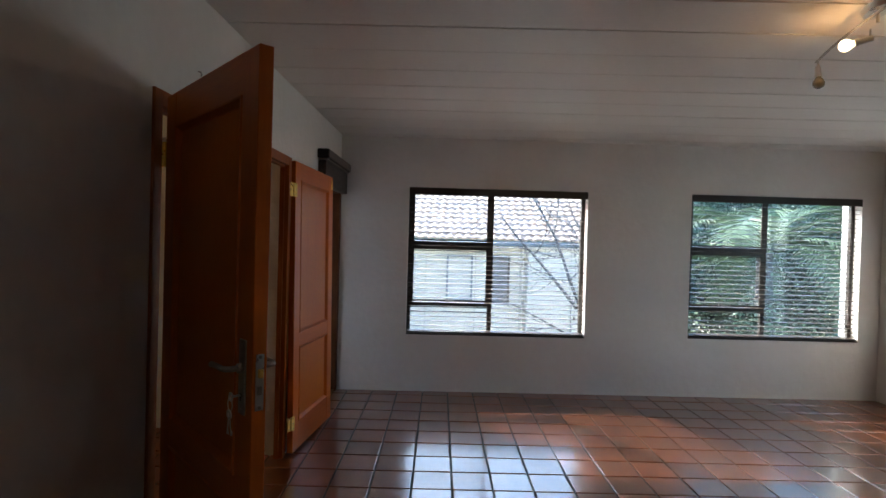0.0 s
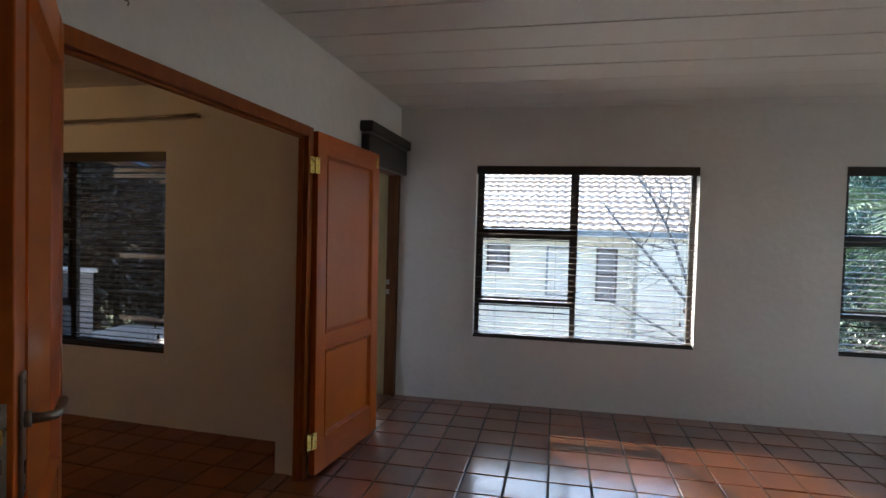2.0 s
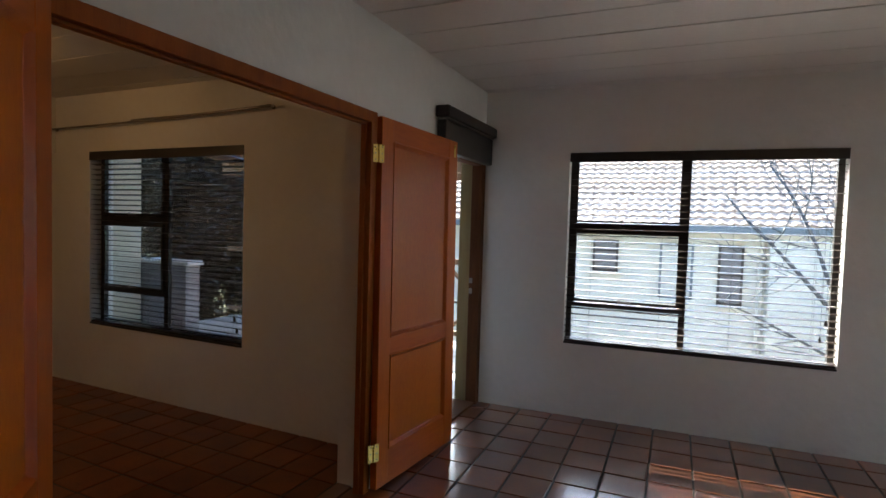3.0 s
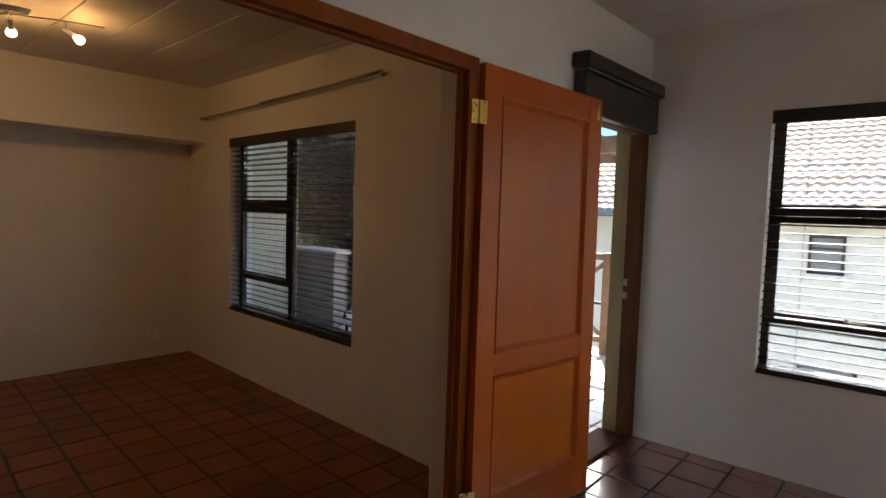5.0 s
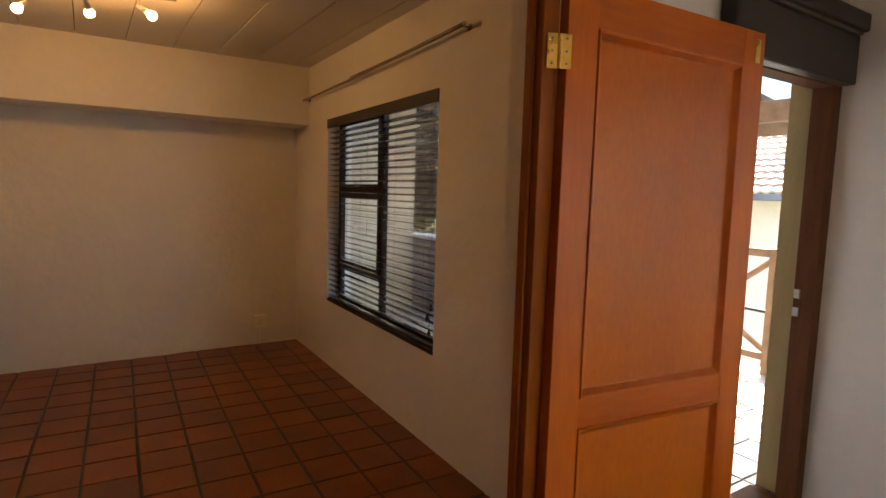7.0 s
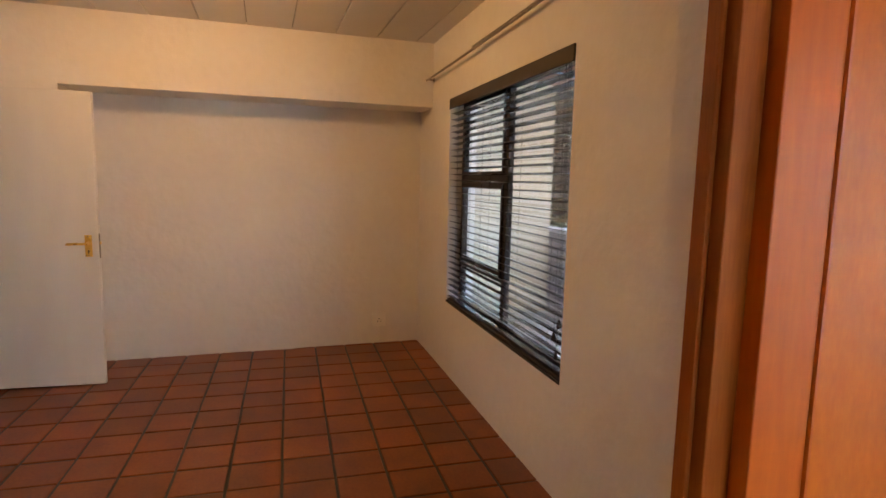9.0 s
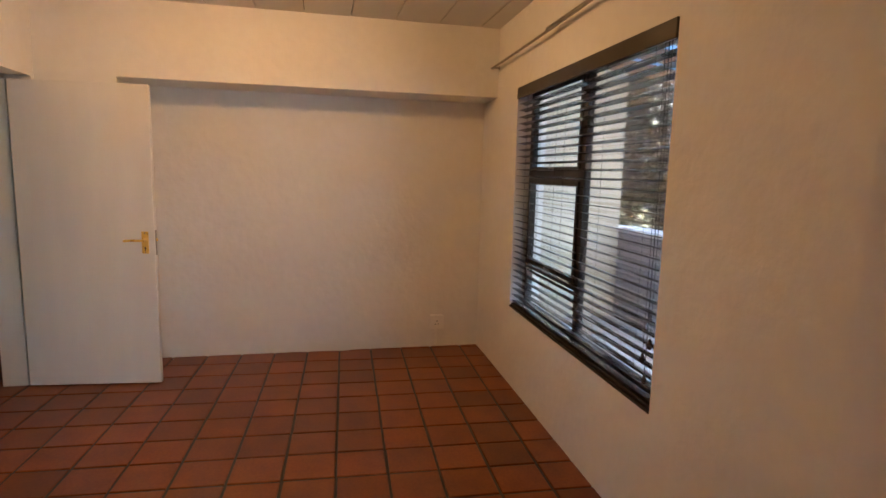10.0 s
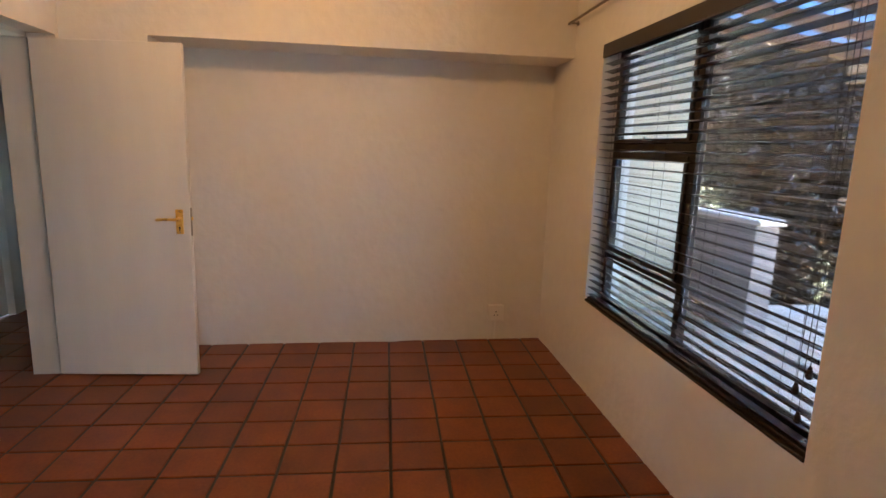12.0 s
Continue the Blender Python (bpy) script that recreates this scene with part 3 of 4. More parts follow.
def blind(hole, face, tilt, tassels, label, m=None, pitch=0.049):
    """A venetian blind inside the opening: valance, slats, bottom rail, ladder cords, pull cords."""
    x0, x1, z0, z1 = hole
    length = x1 - x0 - 0.014
    ob = thing("venetian_blind", (m or pose(0, 0, 0)) @ pose((x0 + x1) / 2, face + 0.034, z0), label, "blind", "venetian blinds")
    h = z1 - z0
    part("valance", boxed((-length / 2 - 0.004, length / 2 + 0.004, -0.042, -0.030, h - 0.078, h - 0.002), bevel=0.003), DARK_WOOD, ob)
    part("headrail", boxed((-length / 2, length / 2, -0.028, 0.028, h - 0.055, h - 0.003)), DARK_WOOD, ob)
    bm, ring = bmesh.new(), []
    for k in range(7):
        y = -0.025 + 0.05 * k / 6
        ring.append((y, 0.0022 * (1 - (y / 0.025) ** 2)))
    top = [[bm.verts.new((x, y, z + 0.0013)) for y, z in ring] for x in (-length / 2, length / 2)]
    low = [[bm.verts.new((x, y, z - 0.0013)) for y, z in ring] for x in (-length / 2, length / 2)]
    for k in range(6):
        bm.faces.new((top[0][k], top[1][k], top[1][k + 1], top[0][k + 1]))
        bm.faces.new((low[0][k], low[0][k + 1], low[1][k + 1], low[1][k]))
    for k in (0, 6):
        quad = (top[0][k], low[0][k], low[1][k], top[1][k])
        bm.faces.new(quad if k == 0 else quad[::-1])
    for e in (0, 1):
        loop = top[e] + low[e][::-1]
        bm.faces.new(loop if e == 0 else loop[::-1])
    slat = mesh_of("slat", bm, SLAT)
    count = int((h - 0.11) / pitch)
    for k in range(count):
        z = 0.046 + k * (h - 0.115 - 0.046) / (count - 1)
        part("slat", slat, SLAT, ob, m=pose(random.gauss(0, 0.0006), 0, z, tilt + random.gauss(0, 0.7), random.gauss(0, 0.03), 0))
    part("bottom_rail", boxed((-length / 2, length / 2, -0.025, 0.025, 0.018, 0.032), bevel=0.003), DARK_WOOD, ob)
    for x in (-length * 0.40, -length * 0.12, length * 0.14, length * 0.42):
        bm = bmesh.new()
        for y in (-0.0268, 0.0268):
            cylinder(bm, (x, y, 0.02), (x, y, h - 0.05), 0.0009, sides=5)
        part("ladder_cord", bm, CORD, ob)
    for x, z in tassels:
        bm = cylinder(bmesh.new(), (x, -0.034, z + 0.03), (x, -0.034, h - 0.06), 0.0013, sides=6)
        cord = part("pull_cord", bm, CORD, ob)
        bm = bmesh.new()
        for (ra, za), (rb, zb) in zip(((0.004, 0.034), (0.007, 0.026), (0.0115, 0.006), (0.010, -0.004)), ((0.007, 0.026), (0.0115, 0.006), (0.010, -0.004), (0.004, -0.008))):
            cylinder(bm, (x, -0.034, z + zb), (x, -0.034, z + za), rb, ra, 12)
        part("tassel", bm, SLAT, cord, smooth=True)
    return ob


window("window_1", FIRST, YF, "dark bronze-framed window with one fixed and three stacked lights", FAR)
window("window_2", SECOND, YF, "dark bronze-framed window looking onto palms", FAR)
window("window_3", THIRD, YS, "dark bronze-framed window, fixed pane tinted for a brown reflection", SKEW, HAZE_GLASS)
window("window_4", (-4.70, -3.70, 0.60, 2.15), XR, "dark bronze-framed window in the side wall", pose(0, 0, 0, 0, 0, -90))
blind(FIRST, YF, 7, [(0.84, 0.20), (0.87, 0.32)], "dark wooden venetian blind, lowered with open slats", FAR)
blind(SECOND, YF, 7, [(0.80, 0.16), (0.83, 0.24)], "dark wooden venetian blind, lowered with open slats", FAR)
blind(THIRD, YS, -9, [(0.84, 0.20), (0.865, 0.115), (0.885, 0.27)], "dark wooden venetian blind with three tasselled cords", SKEW, 0.0435)

# ---- fittings ----
rod = thing("curtain_rod", SKEW, "thin dull metal curtain rod on brackets above the window", "curtain rod")
part("rod", tube(bmesh.new(), [(-4.92 + 2.68 * k / 12, YS - 0.055, 2.315 + 0.05 * k / 12 - 0.012 * math.sin(math.pi * k / 12)) for k in range(13)], 0.0085), DULL_METAL, rod, smooth=True)
part("rod", tube(bmesh.new(), [(-3.75 + 1.50 * k / 8, YS - 0.055, 2.337 + 0.028 * k / 8 - 0.008 * math.sin(math.pi * k / 8)) for k in range(9)], 0.011), DULL_METAL, rod, smooth=True)
for x, z in ((-4.86, 2.316), (-2.27, 2.364)):
    bm = cylinder(bmesh.new(), (x, YS - 0.001, z), (x, YS - 0.055, z), 0.006)
    cylinder(bm, (x, YS - 0.006, z), (x, YS - 0.0005, z), 0.016)
    part("bracket", bm, DULL_METAL, rod)
bm = bmesh.new()
bmesh.ops.create_uvsphere(bm, u_segments=12, v_segments=8, radius=0.014, matrix=pose(-2.235, YS - 0.055, 2.3655))
part("finial", bm, STEEL, rod, smooth=True)

socket = thing("wall_socket", pose(XE, 4.105, 0.225), "white plastic wall socket with a short conduit to the floor", "socket")
part("box", boxed((0.0, 0.042, -0.056, 0.056, -0.056, 0.060), bevel=0.005), PLASTIC, socket)
face = part("plate", boxed((0.042, 0.049, -0.060, 0.060, -0.060, 0.064), bevel=0.003), PLASTIC, socket)
part("switch", boxed((0.049, 0.053, 0.018, 0.034, 0.022, 0.044), bevel=0.002), PLASTIC, face)
for y, z, r in ((0.0, 0.012, 0.0052), (-0.013, -0.014, 0.0042), (0.013, -0.014, 0.0042)):
    part("pin_hole", cylinder(bmesh.new(), (0.0485, y, z), (0.0498, y, z), r, sides=12), BLACK, face)
part("conduit", boxed((0.0, 0.014, -0.010, 0.010, -0.222, -0.056), bevel=0.003), PLASTIC, socket)

hook = thing("wall_hook", pose(XW, 2.44, 2.33), "tiny dark metal hook on the wall above the doorway", "hook")
bm = tube(bmesh.new(), [(-0.002, 0, 0.012), (0.012, 0, 0.010), (0.020, 0, 0.0), (0.014, 0, -0.010)], 0.003)
part("hook", bm, DULL_METAL, hook)


def spot(parent, x, y, z, aim, lit):
    """A spot on a light bar: a stem, a swivel, an open lamp holder, a bulb. z: the bar."""
    aim = Vector(aim).normalized()
    base = Vector((x, y, z))
    neck = base + Vector((0, 0, -0.045))
    bm = cylinder(bmesh.new(), base, neck, 0.005)
    holder_end = neck + aim * 0.045
    ob = part("spot", bm, STEEL, parent)
    bm = cylinder(bmesh.new(), neck - aim * 0.012, holder_end, 0.013, 0.016)
    cylinder(bm, holder_end, holder_end + aim * 0.012, 0.019, 0.017)
    part("holder", bm, STEEL, ob, smooth=False)
    centre = holder_end + aim * 0.045
    bm = bmesh.new()
    turn = aim.to_track_quat("Z", "Y").to_matrix().to_4x4()
    profile = ((0.012, -0.038), (0.015, -0.026), (0.024, -0.014), (0.029, 0.002), (0.026, 0.017), (0.015, 0.027), (0.002, 0.030))
    rings = [[bm.verts.new(Matrix.Translation(centre) @ turn @ Vector((r * math.cos(k * math.tau / 18), r * math.sin(k * math.tau / 18), h))) for k in range(18)] for r, h in profile]
    for one, two in zip(rings, rings[1:]):
        for k in range(18):
            bm.faces.new((one[k], one[(k + 1) % 18], two[(k + 1) % 18], two[k]))
    bm.faces.new(rings[-1])
    bulb = part("bulb", bm, BULB if lit else DEAD_BULB, ob, "lit warm globe bulb" if lit else "unlit bulb", smooth=True)
    bulb.visible_shadow = not lit
    return centre


def light_bar(label, canopy, line, spots, z, ceiling, watts):
    ob = thing("ceiling_light", pose(0, 0, 0), label, "ceiling light", "spot bars")
    bm = bmesh.new()
    bmesh.ops.create_cone(bm, cap_ends=True, segments=32, radius1=0.82, radius2=1.0, depth=0.028, matrix=pose(0, 0, ceiling - 0.0145) @ Matrix.Diagonal((0.055, 0.115, 1, 1)))
    part("canopy", bm, STEEL, ob, m=pose(canopy[0], canopy[1], 0, 0, 0, canopy[2]))
    part("stem", cylinder(bmesh.new(), (canopy[0], canopy[1], ceiling - 0.028), (canopy[0], canopy[1], z), 0.008), STEEL, ob)
    for off in (-0.0045, 0.0045):
        part("bar", tube(bmesh.new(), [(x + off, y, z) for x, y in line], 0.0032, 8), DULL_METAL, ob, smooth=True)
    for x, y, aim, lit in spots:
        centre = spot(ob, x, y, z, aim, lit)
        if lit:
            lamp("bulb_light", "POINT", Matrix.Translation(centre), watts, WARM, radius=0.028)
    return ob


steps = [k / 8 - 1 for k in range(17)]
curve = [(1.845 + 0.10 * u + 0.06 * u * u, 2.30 + 0.64 * u) for u in steps]
# the third spot's lit bulb is an added source out of view
light_bar("brushed steel spot bar on the ceiling, one bulb lit and another lit out of view", (1.925, 2.40, -14), curve,
          [(1.99, 2.90, (-0.10, -0.25, -0.75), False), (1.945, 2.47, (-0.80, 0.50, -0.16), True), (1.845, 2.02, (0.8, -0.3, -0.4), True), (1.805, 1.74, (-0.5, -0.6, -0.7), False)], 2.615, H1, 0.26)
bulbs = [((-3.52, 3.075, 2.49), (0.45, 0.5, -0.45)), ((-3.69, 2.777, 2.49), (-0.75, 0.2, -0.5)), ((-3.83, 2.44, 2.49), (0.6, -0.3, -0.5))]
small_bar = []
for centre, aim in bulbs:
    back = Vector(centre) - 0.09 * Vector(aim).normalized()
    small_bar.append((back.x, back.y, aim, True))
curve = [(-3.68 + 0.19 * u + 0.03 * math.sin(3 * u), 2.76 + 0.44 * u) for u in steps]
light_bar("brushed steel spot bar with three lit bulbs", (-3.68, 2.76, -24), curve, small_bar, 2.57, H2, 0.42)

# ---- outside ----
GROUND = -3.0
setting("ground", boxed((-400, 400, -400, 400, GROUND - 0.4, GROUND)), LAWN, "rough green garden ground one storey below", "ground")
setting("yard", boxed((-8, 9, YF2 + 0.3, 13.4, GROUND, GROUND + 0.03)), CONCRETE, "pale concrete yard below the windows", "pavement")
setting("roof_slab", boxed((-6.6, XR + 0.5, YB - 0.4, YS2 + 0.10, 2.96, 3.12), (XW2 - 0.1, XR + 0.5, YS2 + 0.10, YF2 + 0.35, 2.96, 3.12)), JOINT, "flat roof over the rooms", "roof")
setting("building_base", boxed((-6.5, XR + 0.22, YB - 0.2, YS2, GROUND, -0.40), (XW2, XR + 0.22, YS2, YF2, GROUND, -0.40)), OUTER_PLASTER, "cream plastered storey below the rooms", "wall")
wing = setting("wall_wing", boxed((-6.50, -6.10, YL, 6.28, LOW, TOP)), OUTER_PLASTER, "cream plastered wing wall beside the balcony", "wall")
parapet = thing("low_wall", pose(0, 0, 0), "low grey plastered wall with a pale ridged coping", "wall")
part("body", boxed((-6.48, -5.28, 6.284, 6.50, 0, 0.93), bevel=0.01), GREY_PLASTER, parapet)
bm = boxed((-6.48, -5.24, 6.284, 6.53, 0.93, 0.965), bevel=0.008)
for k in range(14):
    cylinder(bm, (-6.06 + 0.06 * k, 6.284, 0.965), (-6.06 + 0.06 * k, 6.53, 0.965), 0.018, sides=8)
part("coping", bm, WHITE_PAINT, parapet, "pale ridged coping")

balcony = setting("balcony_floor", boxed((-6.10, XW2, YS2, 7.95, -0.40, -0.012)), GROUT, "tiled balcony floor", "balcony")
railing = thing("railing", pose(0, 0, 0), "weathered timber balcony railing with diagonal braces", "railing")
RY = 7.72
for x in (-4.7, -3.5, -2.3, -1.38):
    part("post", boxed((x - 0.045, x + 0.045, RY - 0.045, RY + 0.045, 0, 1.12 if x != -3.5 else 2.2), bevel=0.006), TIMBER, railing)
for z0, z1 in ((1.04, 1.11), (0.13, 0.19)):
    part("rail", boxed((-6.0, XW2, RY - 0.035, RY + 0.035, z0, z1), bevel=0.006), TIMBER, railing)
part("bar", boxed((-6.0, XW2, RY - 0.012, RY + 0.012, 0.545, 0.57)), BLACK, railing, "thin black metal bar")
for x0, x1 in ((-3.5, -2.3), (-2.3, -1.38)):
    for xa, xb in ((x0, (x0 + x1) / 2), (x1, (x0 + x1) / 2)):
        bm = cylinder(bmesh.new(), (xa, RY, 1.04), (xb, RY, 0.56), 0.026, sides=8)
        part("brace", bm, TIMBER, railing)
        bm = cylinder(bmesh.new(), (xa, RY, 0.18), (xb, RY, 0.56), 0.026, sides=8)
        part("brace", bm, TIMBER, railing)
pergola = thing("pergola", pose(0, 0, 0), "dark timber balcony roof of rafters under a translucent sheet", "pergola")
part("roof_sheet", boxed((-0.0, 4.76, -1.65, 2.45, 0.075, 0.081)), ROOF_SHEET, pergola, "translucent roofing sheet over the rafters, tinted blue to cool the light", m=pose(-6.1, 6.25, 2.60, -7.5, 0, 0))
part("beam", boxed((-6.1, XW2, RY - 0.05, RY + 0.05, 2.20, 2.38), bevel=0.008), TIMBER, pergola)
for k in range(9):
    x = -5.9 + k * 0.55
    bm = bmesh.new()
    box(bm, -0.03, 0.03, -1.65, 2.40, -0.06, 0.06, m=pose(x, 6.25, 2.60, -7.5, 0, 0))
    part("rafter", bm, TIMBER, pergola)
part("fascia", boxed((-6.1, XW2, 8.60, 8.63, 2.18, 2.40), bevel=0.004), TIMBER, pergola)


def tiled_roof(parent, x0, x1, y0, z0, y1, z1, wide, course):
    """Rows of curved roof tiles from the eave (y0, z0) up to (y1, z1), each row lapping the one below."""
    slope = Vector((0, y1 - y0, z1 - z0))
    up, length = slope.normalized(), slope.length
    normal = Vector((1, 0, 0)).cross(up)
    rows, waves, per = int(length / course), int((x1 - x0) / wide), 6
    verts, faces = [], []
    for r in range(rows):
        start = len(verts)
        for k in range(waves * per + 1):
            lift = 0.017 * math.cos(k / per * math.tau) + random.uniform(-0.003, 0.003)
            for along, more in ((r * course, 0.052), ((r + 1.06) * course, 0.0)):
                p = Vector((x0 + k * wide / per, y0, z0)) + up * along + normal * (lift + more + 0.03)
                verts.append(p)
            verts.append(verts[-2] - normal * 0.05)
        for k in range(waves * per):
            a = start + 3 * k
            faces += [(a, a + 3, a + 4, a + 1), (a + 2, a + 5, a + 3, a)]
    data = bpy.data.meshes.new("roof")
    data.from_pydata(verts, [], faces)
    data.materials.append(ROOF_TILE)
    roof = part("roof", data, ROOF_TILE, parent, "pale terracotta curved roof tiles")
    roof["kind"] = "stuff"
    return roof


def house_window(parent, x0, x1, y, z0, z1, bars, curtain):
    ob = part("window", boxed((x0, x0 + 0.05, y - 0.05, y, z0, z1), (x1 - 0.05, x1, y - 0.05, y, z0, z1), (x0, x1, y - 0.05, y, z0, z0 + 0.05), (x0, x1, y - 0.05, y, z1 - 0.05, z1)), WINDOW_FRAME if not curtain else FASCIA, parent)
    # without a curtain, opaque plaster grey stands in for glass before a dark room
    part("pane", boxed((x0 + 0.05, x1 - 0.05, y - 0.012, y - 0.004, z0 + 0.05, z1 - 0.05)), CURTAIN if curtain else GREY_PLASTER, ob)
    for k in range(1, bars):
        z = z0 + (z1 - z0) * k / bars
        part("bar", boxed((x0 + 0.05, x1 - 0.05, y - 0.045, y - 0.013, z - 0.018, z + 0.018)), WINDOW_FRAME if not curtain else FASCIA, ob)
    part("sill", boxed((x0 - 0.06, x1 + 0.06, y - 0.11, y, z0 - 0.06, z0), bevel=0.01), HOUSE_WALL, ob)


HY = 14.0
house = thing("house", pose(0, 0, 0), "pale two-storey neighbouring house with a curved-tile roof", "house")
part("wall", boxed((-9.0, 5.2, HY, HY + 6, GROUND, 1.62)), HOUSE_WALL, house)
part("wall", boxed((1.95, 5.2, HY - 0.5, HY, GROUND, 1.62)), HOUSE_WALL, house)
part("gutter", boxed((-9.2, 5.4, HY - 0.74, HY - 0.60, 1.53, 1.66), bevel=0.02), FASCIA, house, "blue-grey gutter")
part("soffit", boxed((-9.2, 5.4, HY - 0.60, HY + 0.2, 1.62, 1.66)), HOUSE_WALL, house)
part("downpipe", cylinder(bmesh.new(), (1.84, HY - 0.10, GROUND), (1.84, HY - 0.10, 1.6), 0.05), HOUSE_WALL, house)
tiled_roof(house, -9.2, 5.4, HY - 0.72, 1.64, HY + 4.4, 4.3, 0.21, 0.30)
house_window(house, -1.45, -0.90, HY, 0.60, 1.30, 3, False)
house_window(house, -0.05, 0.62, HY, 0.10, 1.28, 1, True)
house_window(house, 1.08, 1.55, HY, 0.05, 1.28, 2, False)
house_window(house, -4.6, -3.6, HY, 0.10, 1.28, 2, True)
house_window(house, 2.4, 3.4, HY - 0.5, -1.9, -0.9, 2, True)
house_window(house, -1.5, -0.6, HY, -2.2, -1.1, 2, True)


def branch(bm, start, way, length, radius, depth):
    """A limb that bends, thins and forks."""
    pts, radii, p, w = [Vector(start)], [radius], Vector(start), Vector(way).normalized()
    for k in range(5):
        w = (w + Vector((random.gauss(0, 0.10), random.gauss(0, 0.10), random.gauss(0.02, 0.07)))).normalized()
        p = p + w * length / 5
        pts.append(p.copy())
        radii.append(radius * (1 - 0.11 * (k + 1)))
    tube(bm, pts, radii, 6 if depth > 1 else 4)
    if depth:
        for k in (1, 1, 2, 2, 3, 4, 5):
            if random.random() < 0.85:
                side = Vector((random.gauss(-0.2, 0.9), random.gauss(0, 0.5), random.gauss(0.0, 0.5))).normalized()
                branch(bm, pts[k], w * 0.75 + side * 0.75, length * random.uniform(0.4, 0.62), max(radii[k] * 0.55, 0.009), depth - 1)


bare = thing("tree", pose(0, 0, 0), "bare leafless garden tree with thin grey branches", "tree")
random.seed(11)
part("trunk", tube(bmesh.new(), [(2.9, 10.0, GROUND - 0.1), (2.85, 10.0, -2.0), (2.72, 10.0, -1.0), (2.62, 10.0, -0.2), (2.40, 10.0, 0.55)], [0.13, 0.11, 0.085, 0.07, 0.05]), BARK, bare, smooth=True)
bm = bmesh.new()
branch(bm, (2.45, 10.0, 0.35), (-0.75, 0, 1.0), 2.3, 0.036, 2)
branch(bm, (2.40, 10.0, 0.55), (-0.32, 0.1, 1.0), 2.2, 0.032, 2)
branch(bm, (2.62, 10.0, -0.2), (-1.0, -0.1, 0.42), 1.9, 0.030, 1)
branch(bm, (2.50, 10.0, 0.2), (0.35, -0.1, 1.0), 2.2, 0.040, 2)
part("crown", bm, BARK, bare, "bare branches", smooth=True)


def foliage(name, centre, radii, count, size, material, label, trunk):
    """A tree or shrub: trunk, limbs and a crown of single leaves in uneven clumps."""
    ob = thing(name, pose(*centre[:2], GROUND), label, "tree" if name == "tree" else "shrub")
    height = centre[2] - GROUND
    if trunk:
        bm = tube(bmesh.new(), [(0, 0, -0.1), (0.08, 0.02, height * 0.4), (-0.03, 0, height * 0.8), (0, 0, height)], [trunk, trunk * 0.85, trunk * 0.6, trunk * 0.3], 8)
        for k in range(6):
            turn = k * 1.05
            tube(bm, [(0, 0, height * 0.55), (radii[0] * 0.4 * math.cos(turn), radii[1] * 0.4 * math.sin(turn), height * 0.85), (radii[0] * 0.75 * math.cos(turn), radii[1] * 0.75 * math.sin(turn), height)], [trunk * 0.45, trunk * 0.3, trunk * 0.1], 6)
        part("trunk", bm, BARK, ob, smooth=True)
    verts, faces = [], []
    clumps = []
    for _ in range(46):
        v = Vector((random.gauss(0, 0.5), random.gauss(0, 0.5), random.gauss(0, 0.5)))
        v = v if v.length < 0.85 else v.normalized() * 0.85
        clumps.append(Vector((v.x * radii[0], v.y * radii[1], height + v.z * radii[2])))
    for _ in range(count):
        c = random.choice(clumps)
        p = c + Vector([max(-0.3, min(0.3, random.gauss(0, 0.14))) * r for r in radii])
        turn = Euler((random.uniform(-1.1, 1.1), random.uniform(-1.1, 1.1), random.uniform(0, math.tau))).to_matrix()
        s, k = size * random.uniform(0.6, 1.3), len(verts)
        verts += [p + turn @ Vector(q) for q in ((-s, 0, 0), (0, -s * 0.32, s * 0.08), (s, 0, -s * 0.06), (0, s * 0.32, s * 0.08))]
        faces.append((k, k + 1, k + 2, k + 3))
    data = bpy.data.meshes.new("crown")
    data.from_pydata(verts, [], faces)
    data.materials.append(material)
    part("crown", data, material, ob)
    return ob


def palm(x, y, z, fronds, length, label, seed):
    random.seed(seed)
    ob = thing("palm_tree", pose(x, y, GROUND), label, "palm tree")
    top = z - GROUND
    part("trunk", tube(bmesh.new(), [(0, 0, -0.1), (0.05, 0, top * 0.5), (0, 0, top)], [0.17, 0.14, 0.12], 10), BARK, ob, smooth=True)
    for k in range(fronds):
        turn, rise = k * 2.4 + random.uniform(-0.3, 0.3), random.uniform(0.15, 1.2)
        out = Vector((math.cos(turn), math.sin(turn), 0))
        pts, p, lean = [], Vector((0, 0, top)), rise
        for s in range(15):
            pts.append(p.copy())
            p = p + (out * math.cos(lean) + Vector((0, 0, math.sin(lean)))) * length / 14
            lean -= 0.115 + 0.02 * random.random()
        bm = tube(bmesh.new(), pts, [0.018 * (1 - s / 16) for s in range(15)], 5)
        for s in range(2, 15):
            for half in (0.0, 0.33, 0.66):
                base = pts[s - 1].lerp(pts[s], half)
                way = (pts[s] - pts[s - 1]).normalized()
                for side in (-1, 1):
                    across = way.cross(Vector((0, 0, 1))).normalized() * side
                    reach = 0.42 * length / 1.8 * math.sin(math.pi * (s + half) / 16.5) ** 0.7
                    tip = base + (across * 0.8 + way * 0.62 + Vector((0, 0, random.uniform(-0.25, 0.05)))) * reach
                    mid = base.lerp(tip, 0.5) + Vector((0, 0, 0.02))
                    wide = way * 0.014
                    v = [bm.verts.new(q) for q in (base - wide, base + wide, mid + wide, tip, mid - wide)]
                    bm.faces.new(v)
        part("frond", bm, PALM_LEAF, ob)
    return ob


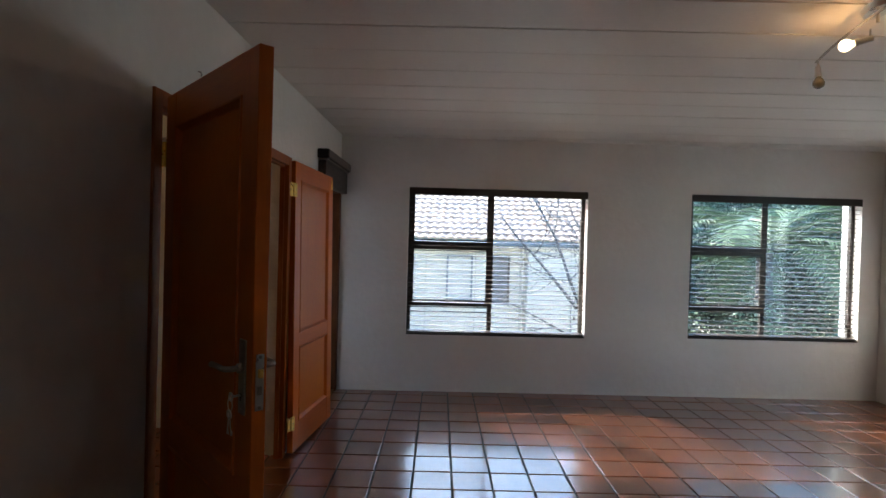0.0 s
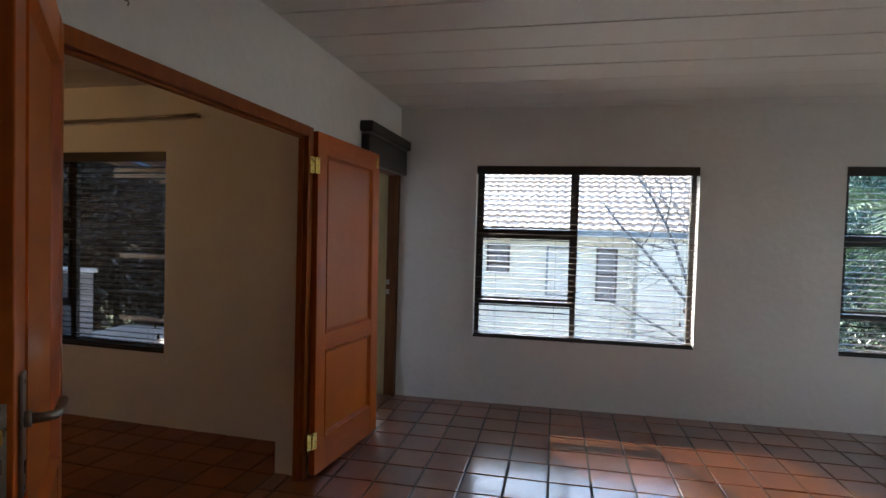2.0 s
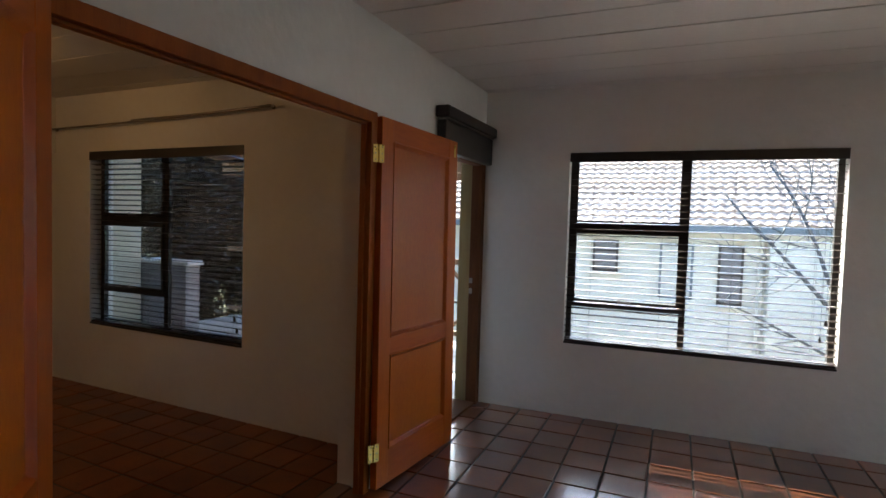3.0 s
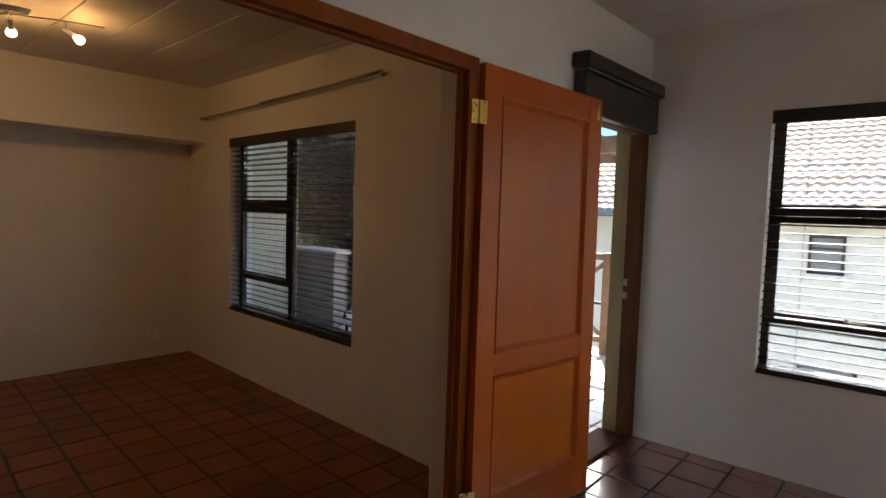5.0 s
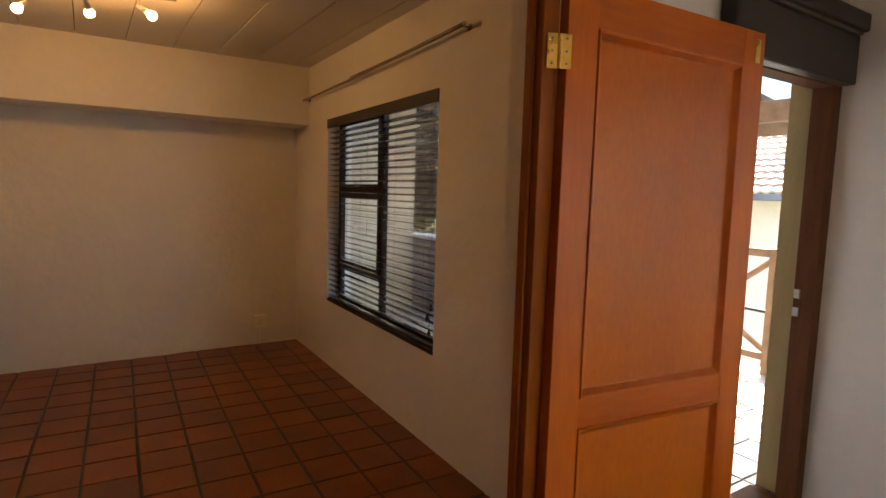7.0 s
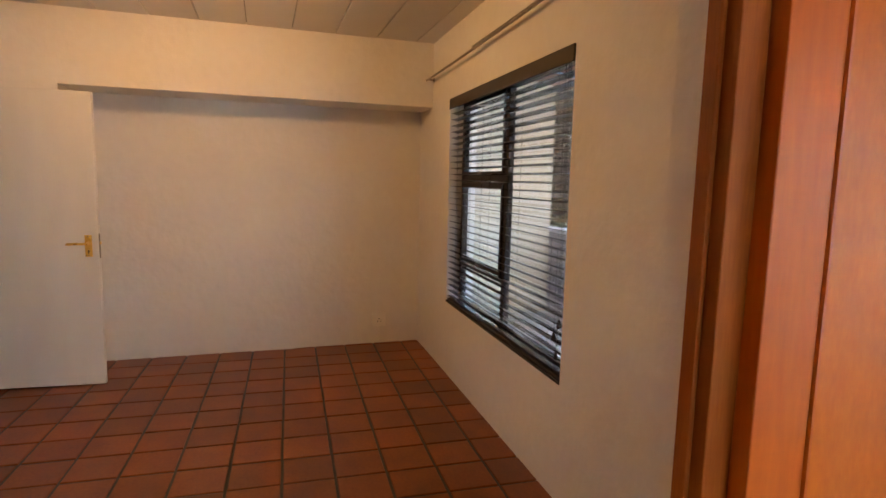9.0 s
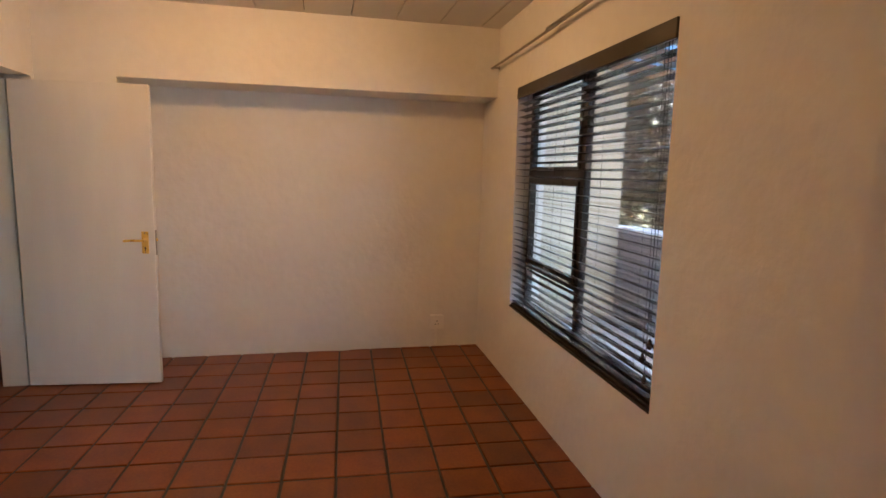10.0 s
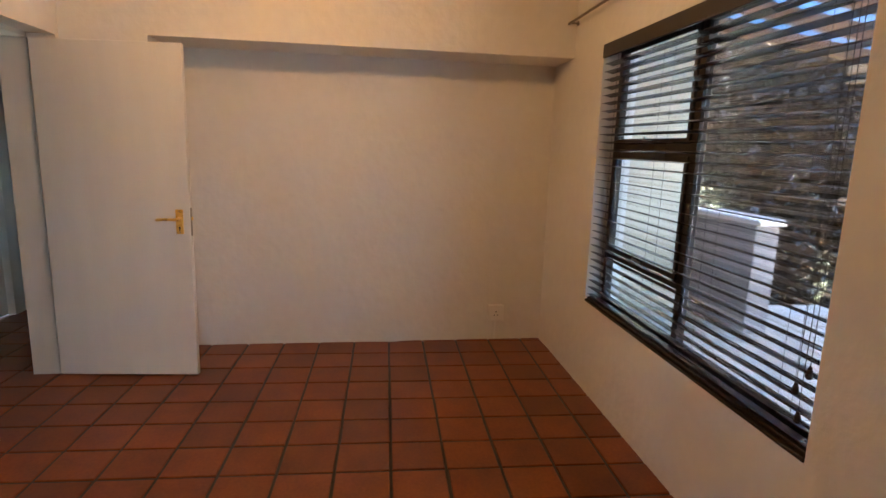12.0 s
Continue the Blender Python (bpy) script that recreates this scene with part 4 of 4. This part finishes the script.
palm(5.15, 9.0, 1.55, 26, 2.2, "green feathery palm beyond the second window", 3)
random.seed(21)
for x, y, z, r, n, size, leaf, trunk in ((6.6, 13.0, 1.6, (2.5, 1.2, 3.2), 24000, 0.07, BLUE_LEAF, 0.16), (10.2, 13.8, 2.0, (2.8, 1.6, 3.6), 20000, 0.08, BLUE_LEAF, 0.18), (6.3, 11.0, -0.8, (1.9, 0.8, 1.7), 16000, 0.06, LEAF, 0.08),
                                          (9.2, 11.6, -0.2, (2.2, 1.0, 2.2), 14000, 0.07, LEAF, 0.10), (13.2, 15.5, 1.8, (3.0, 2.0, 3.6), 12000, 0.10, BLUE_LEAF, 0.18), (8.4, 16.5, 2.6, (3.6, 1.2, 4.0), 22000, 0.13, BLUE_LEAF, 0.18),
                                          (13.0, 19.5, 2.6, (4.2, 1.2, 4.4), 16000, 0.17, LEAF, 0.20)):
    foliage("tree", (x, y, z), r, n, size, leaf, "dense green garden tree", trunk)
for x, y, z, r, n in ((-7.6, 9.3, 2.6, (1.7, 1.0, 3.0), 18000), (-9.4, 10.2, 3.0, (2.2, 1.2, 3.4), 16000), (-6.2, 11.2, 1.0, (1.2, 0.9, 2.0), 9000), (-10.6, 8.0, 2.8, (1.8, 1.3, 3.4), 14000), (-12.5, 9.5, 3.0, (2.4, 1.6, 3.6), 10000)):
    foliage("tree", (x, y, z), r, int(n * 2.2), 0.075, HAZED_LEAF, "dense tree beyond the balcony, leaves darkened and browned for shade and haze", 0.10)
for x, y, z in ((-6.5, 9.2, 0.1), (-8.2, 8.8, 0.3)):
    foliage("shrub", (x, y, z), (1.0, 0.6, 1.6), 16000, 0.06, HAZED_LEAF, "dense shrub behind the railing, darkened and browned for shade and haze", 0.05)
foliage("shrub", (5.3, 8.3, -0.3), (1.1, 0.35, 1.7), 12000, 0.06, BLUE_LEAF, "grey-green shrub at the foot of the palm", 0.05)
# added out of view to keep sun off the balcony side
foliage("tree", (-8.6, 12.4, 9.4), (2.4, 2.2, 2.2), 26000, 0.20, LEAF, "unseen tall dark green tree added to shade the balcony", 0.22)
pole = thing("white_post", pose(5.05, 7.0, GROUND), "white painted slender post outside the second window", "post")
part("shaft", boxed((-0.035, 0.035, -0.035, 0.035, -0.05, 6.0), bevel=0.006), WHITE_PAINT, pole)
setting("backdrop", boxed((-120, 120, 70, 72, GROUND, 7.0)), FAR_GREEN, "far line of trees", "backdrop")

# ---- floor tiles ----
random.seed(4)
floor_1 = setting("floor_1", boxed((XW2, XR, YB, 5.97, -0.40, -0.007)), GROUT, "glossy terracotta clay-tile floor of the large room", "floor")
floor_2 = setting("floor_2", boxed((-6.5, XW2, -0.7, YS, -0.40, -0.007)), GROUT, "glossy terracotta clay-tile floor of the small room", "floor")
floor_tiles(floor_1, XW2, XR, YB, 5.97, 0.090, 4.545, 0.265, 0.2725, 0.012, (-1.6, 2.6, 1.9, 6.1), CLAY, CLAY_REST, 1.2)
floor_tiles(floor_2, -6.28, XW2, 0.02, YS, -3.538, 3.201, 0.250, 0.2612, 0.014, (XE, XW2, 1.0, 4.7), DULL_CLAY, DULL_CLAY_REST, -2.4)
floor_tiles(balcony, -6.10, XW2, YS2, 7.95, -1.4, 6.0, 0.268, 0.2805, 0.012, (-4.0, XW2, 5.0, 7.95), PALE_TILE, PALE_TILE)
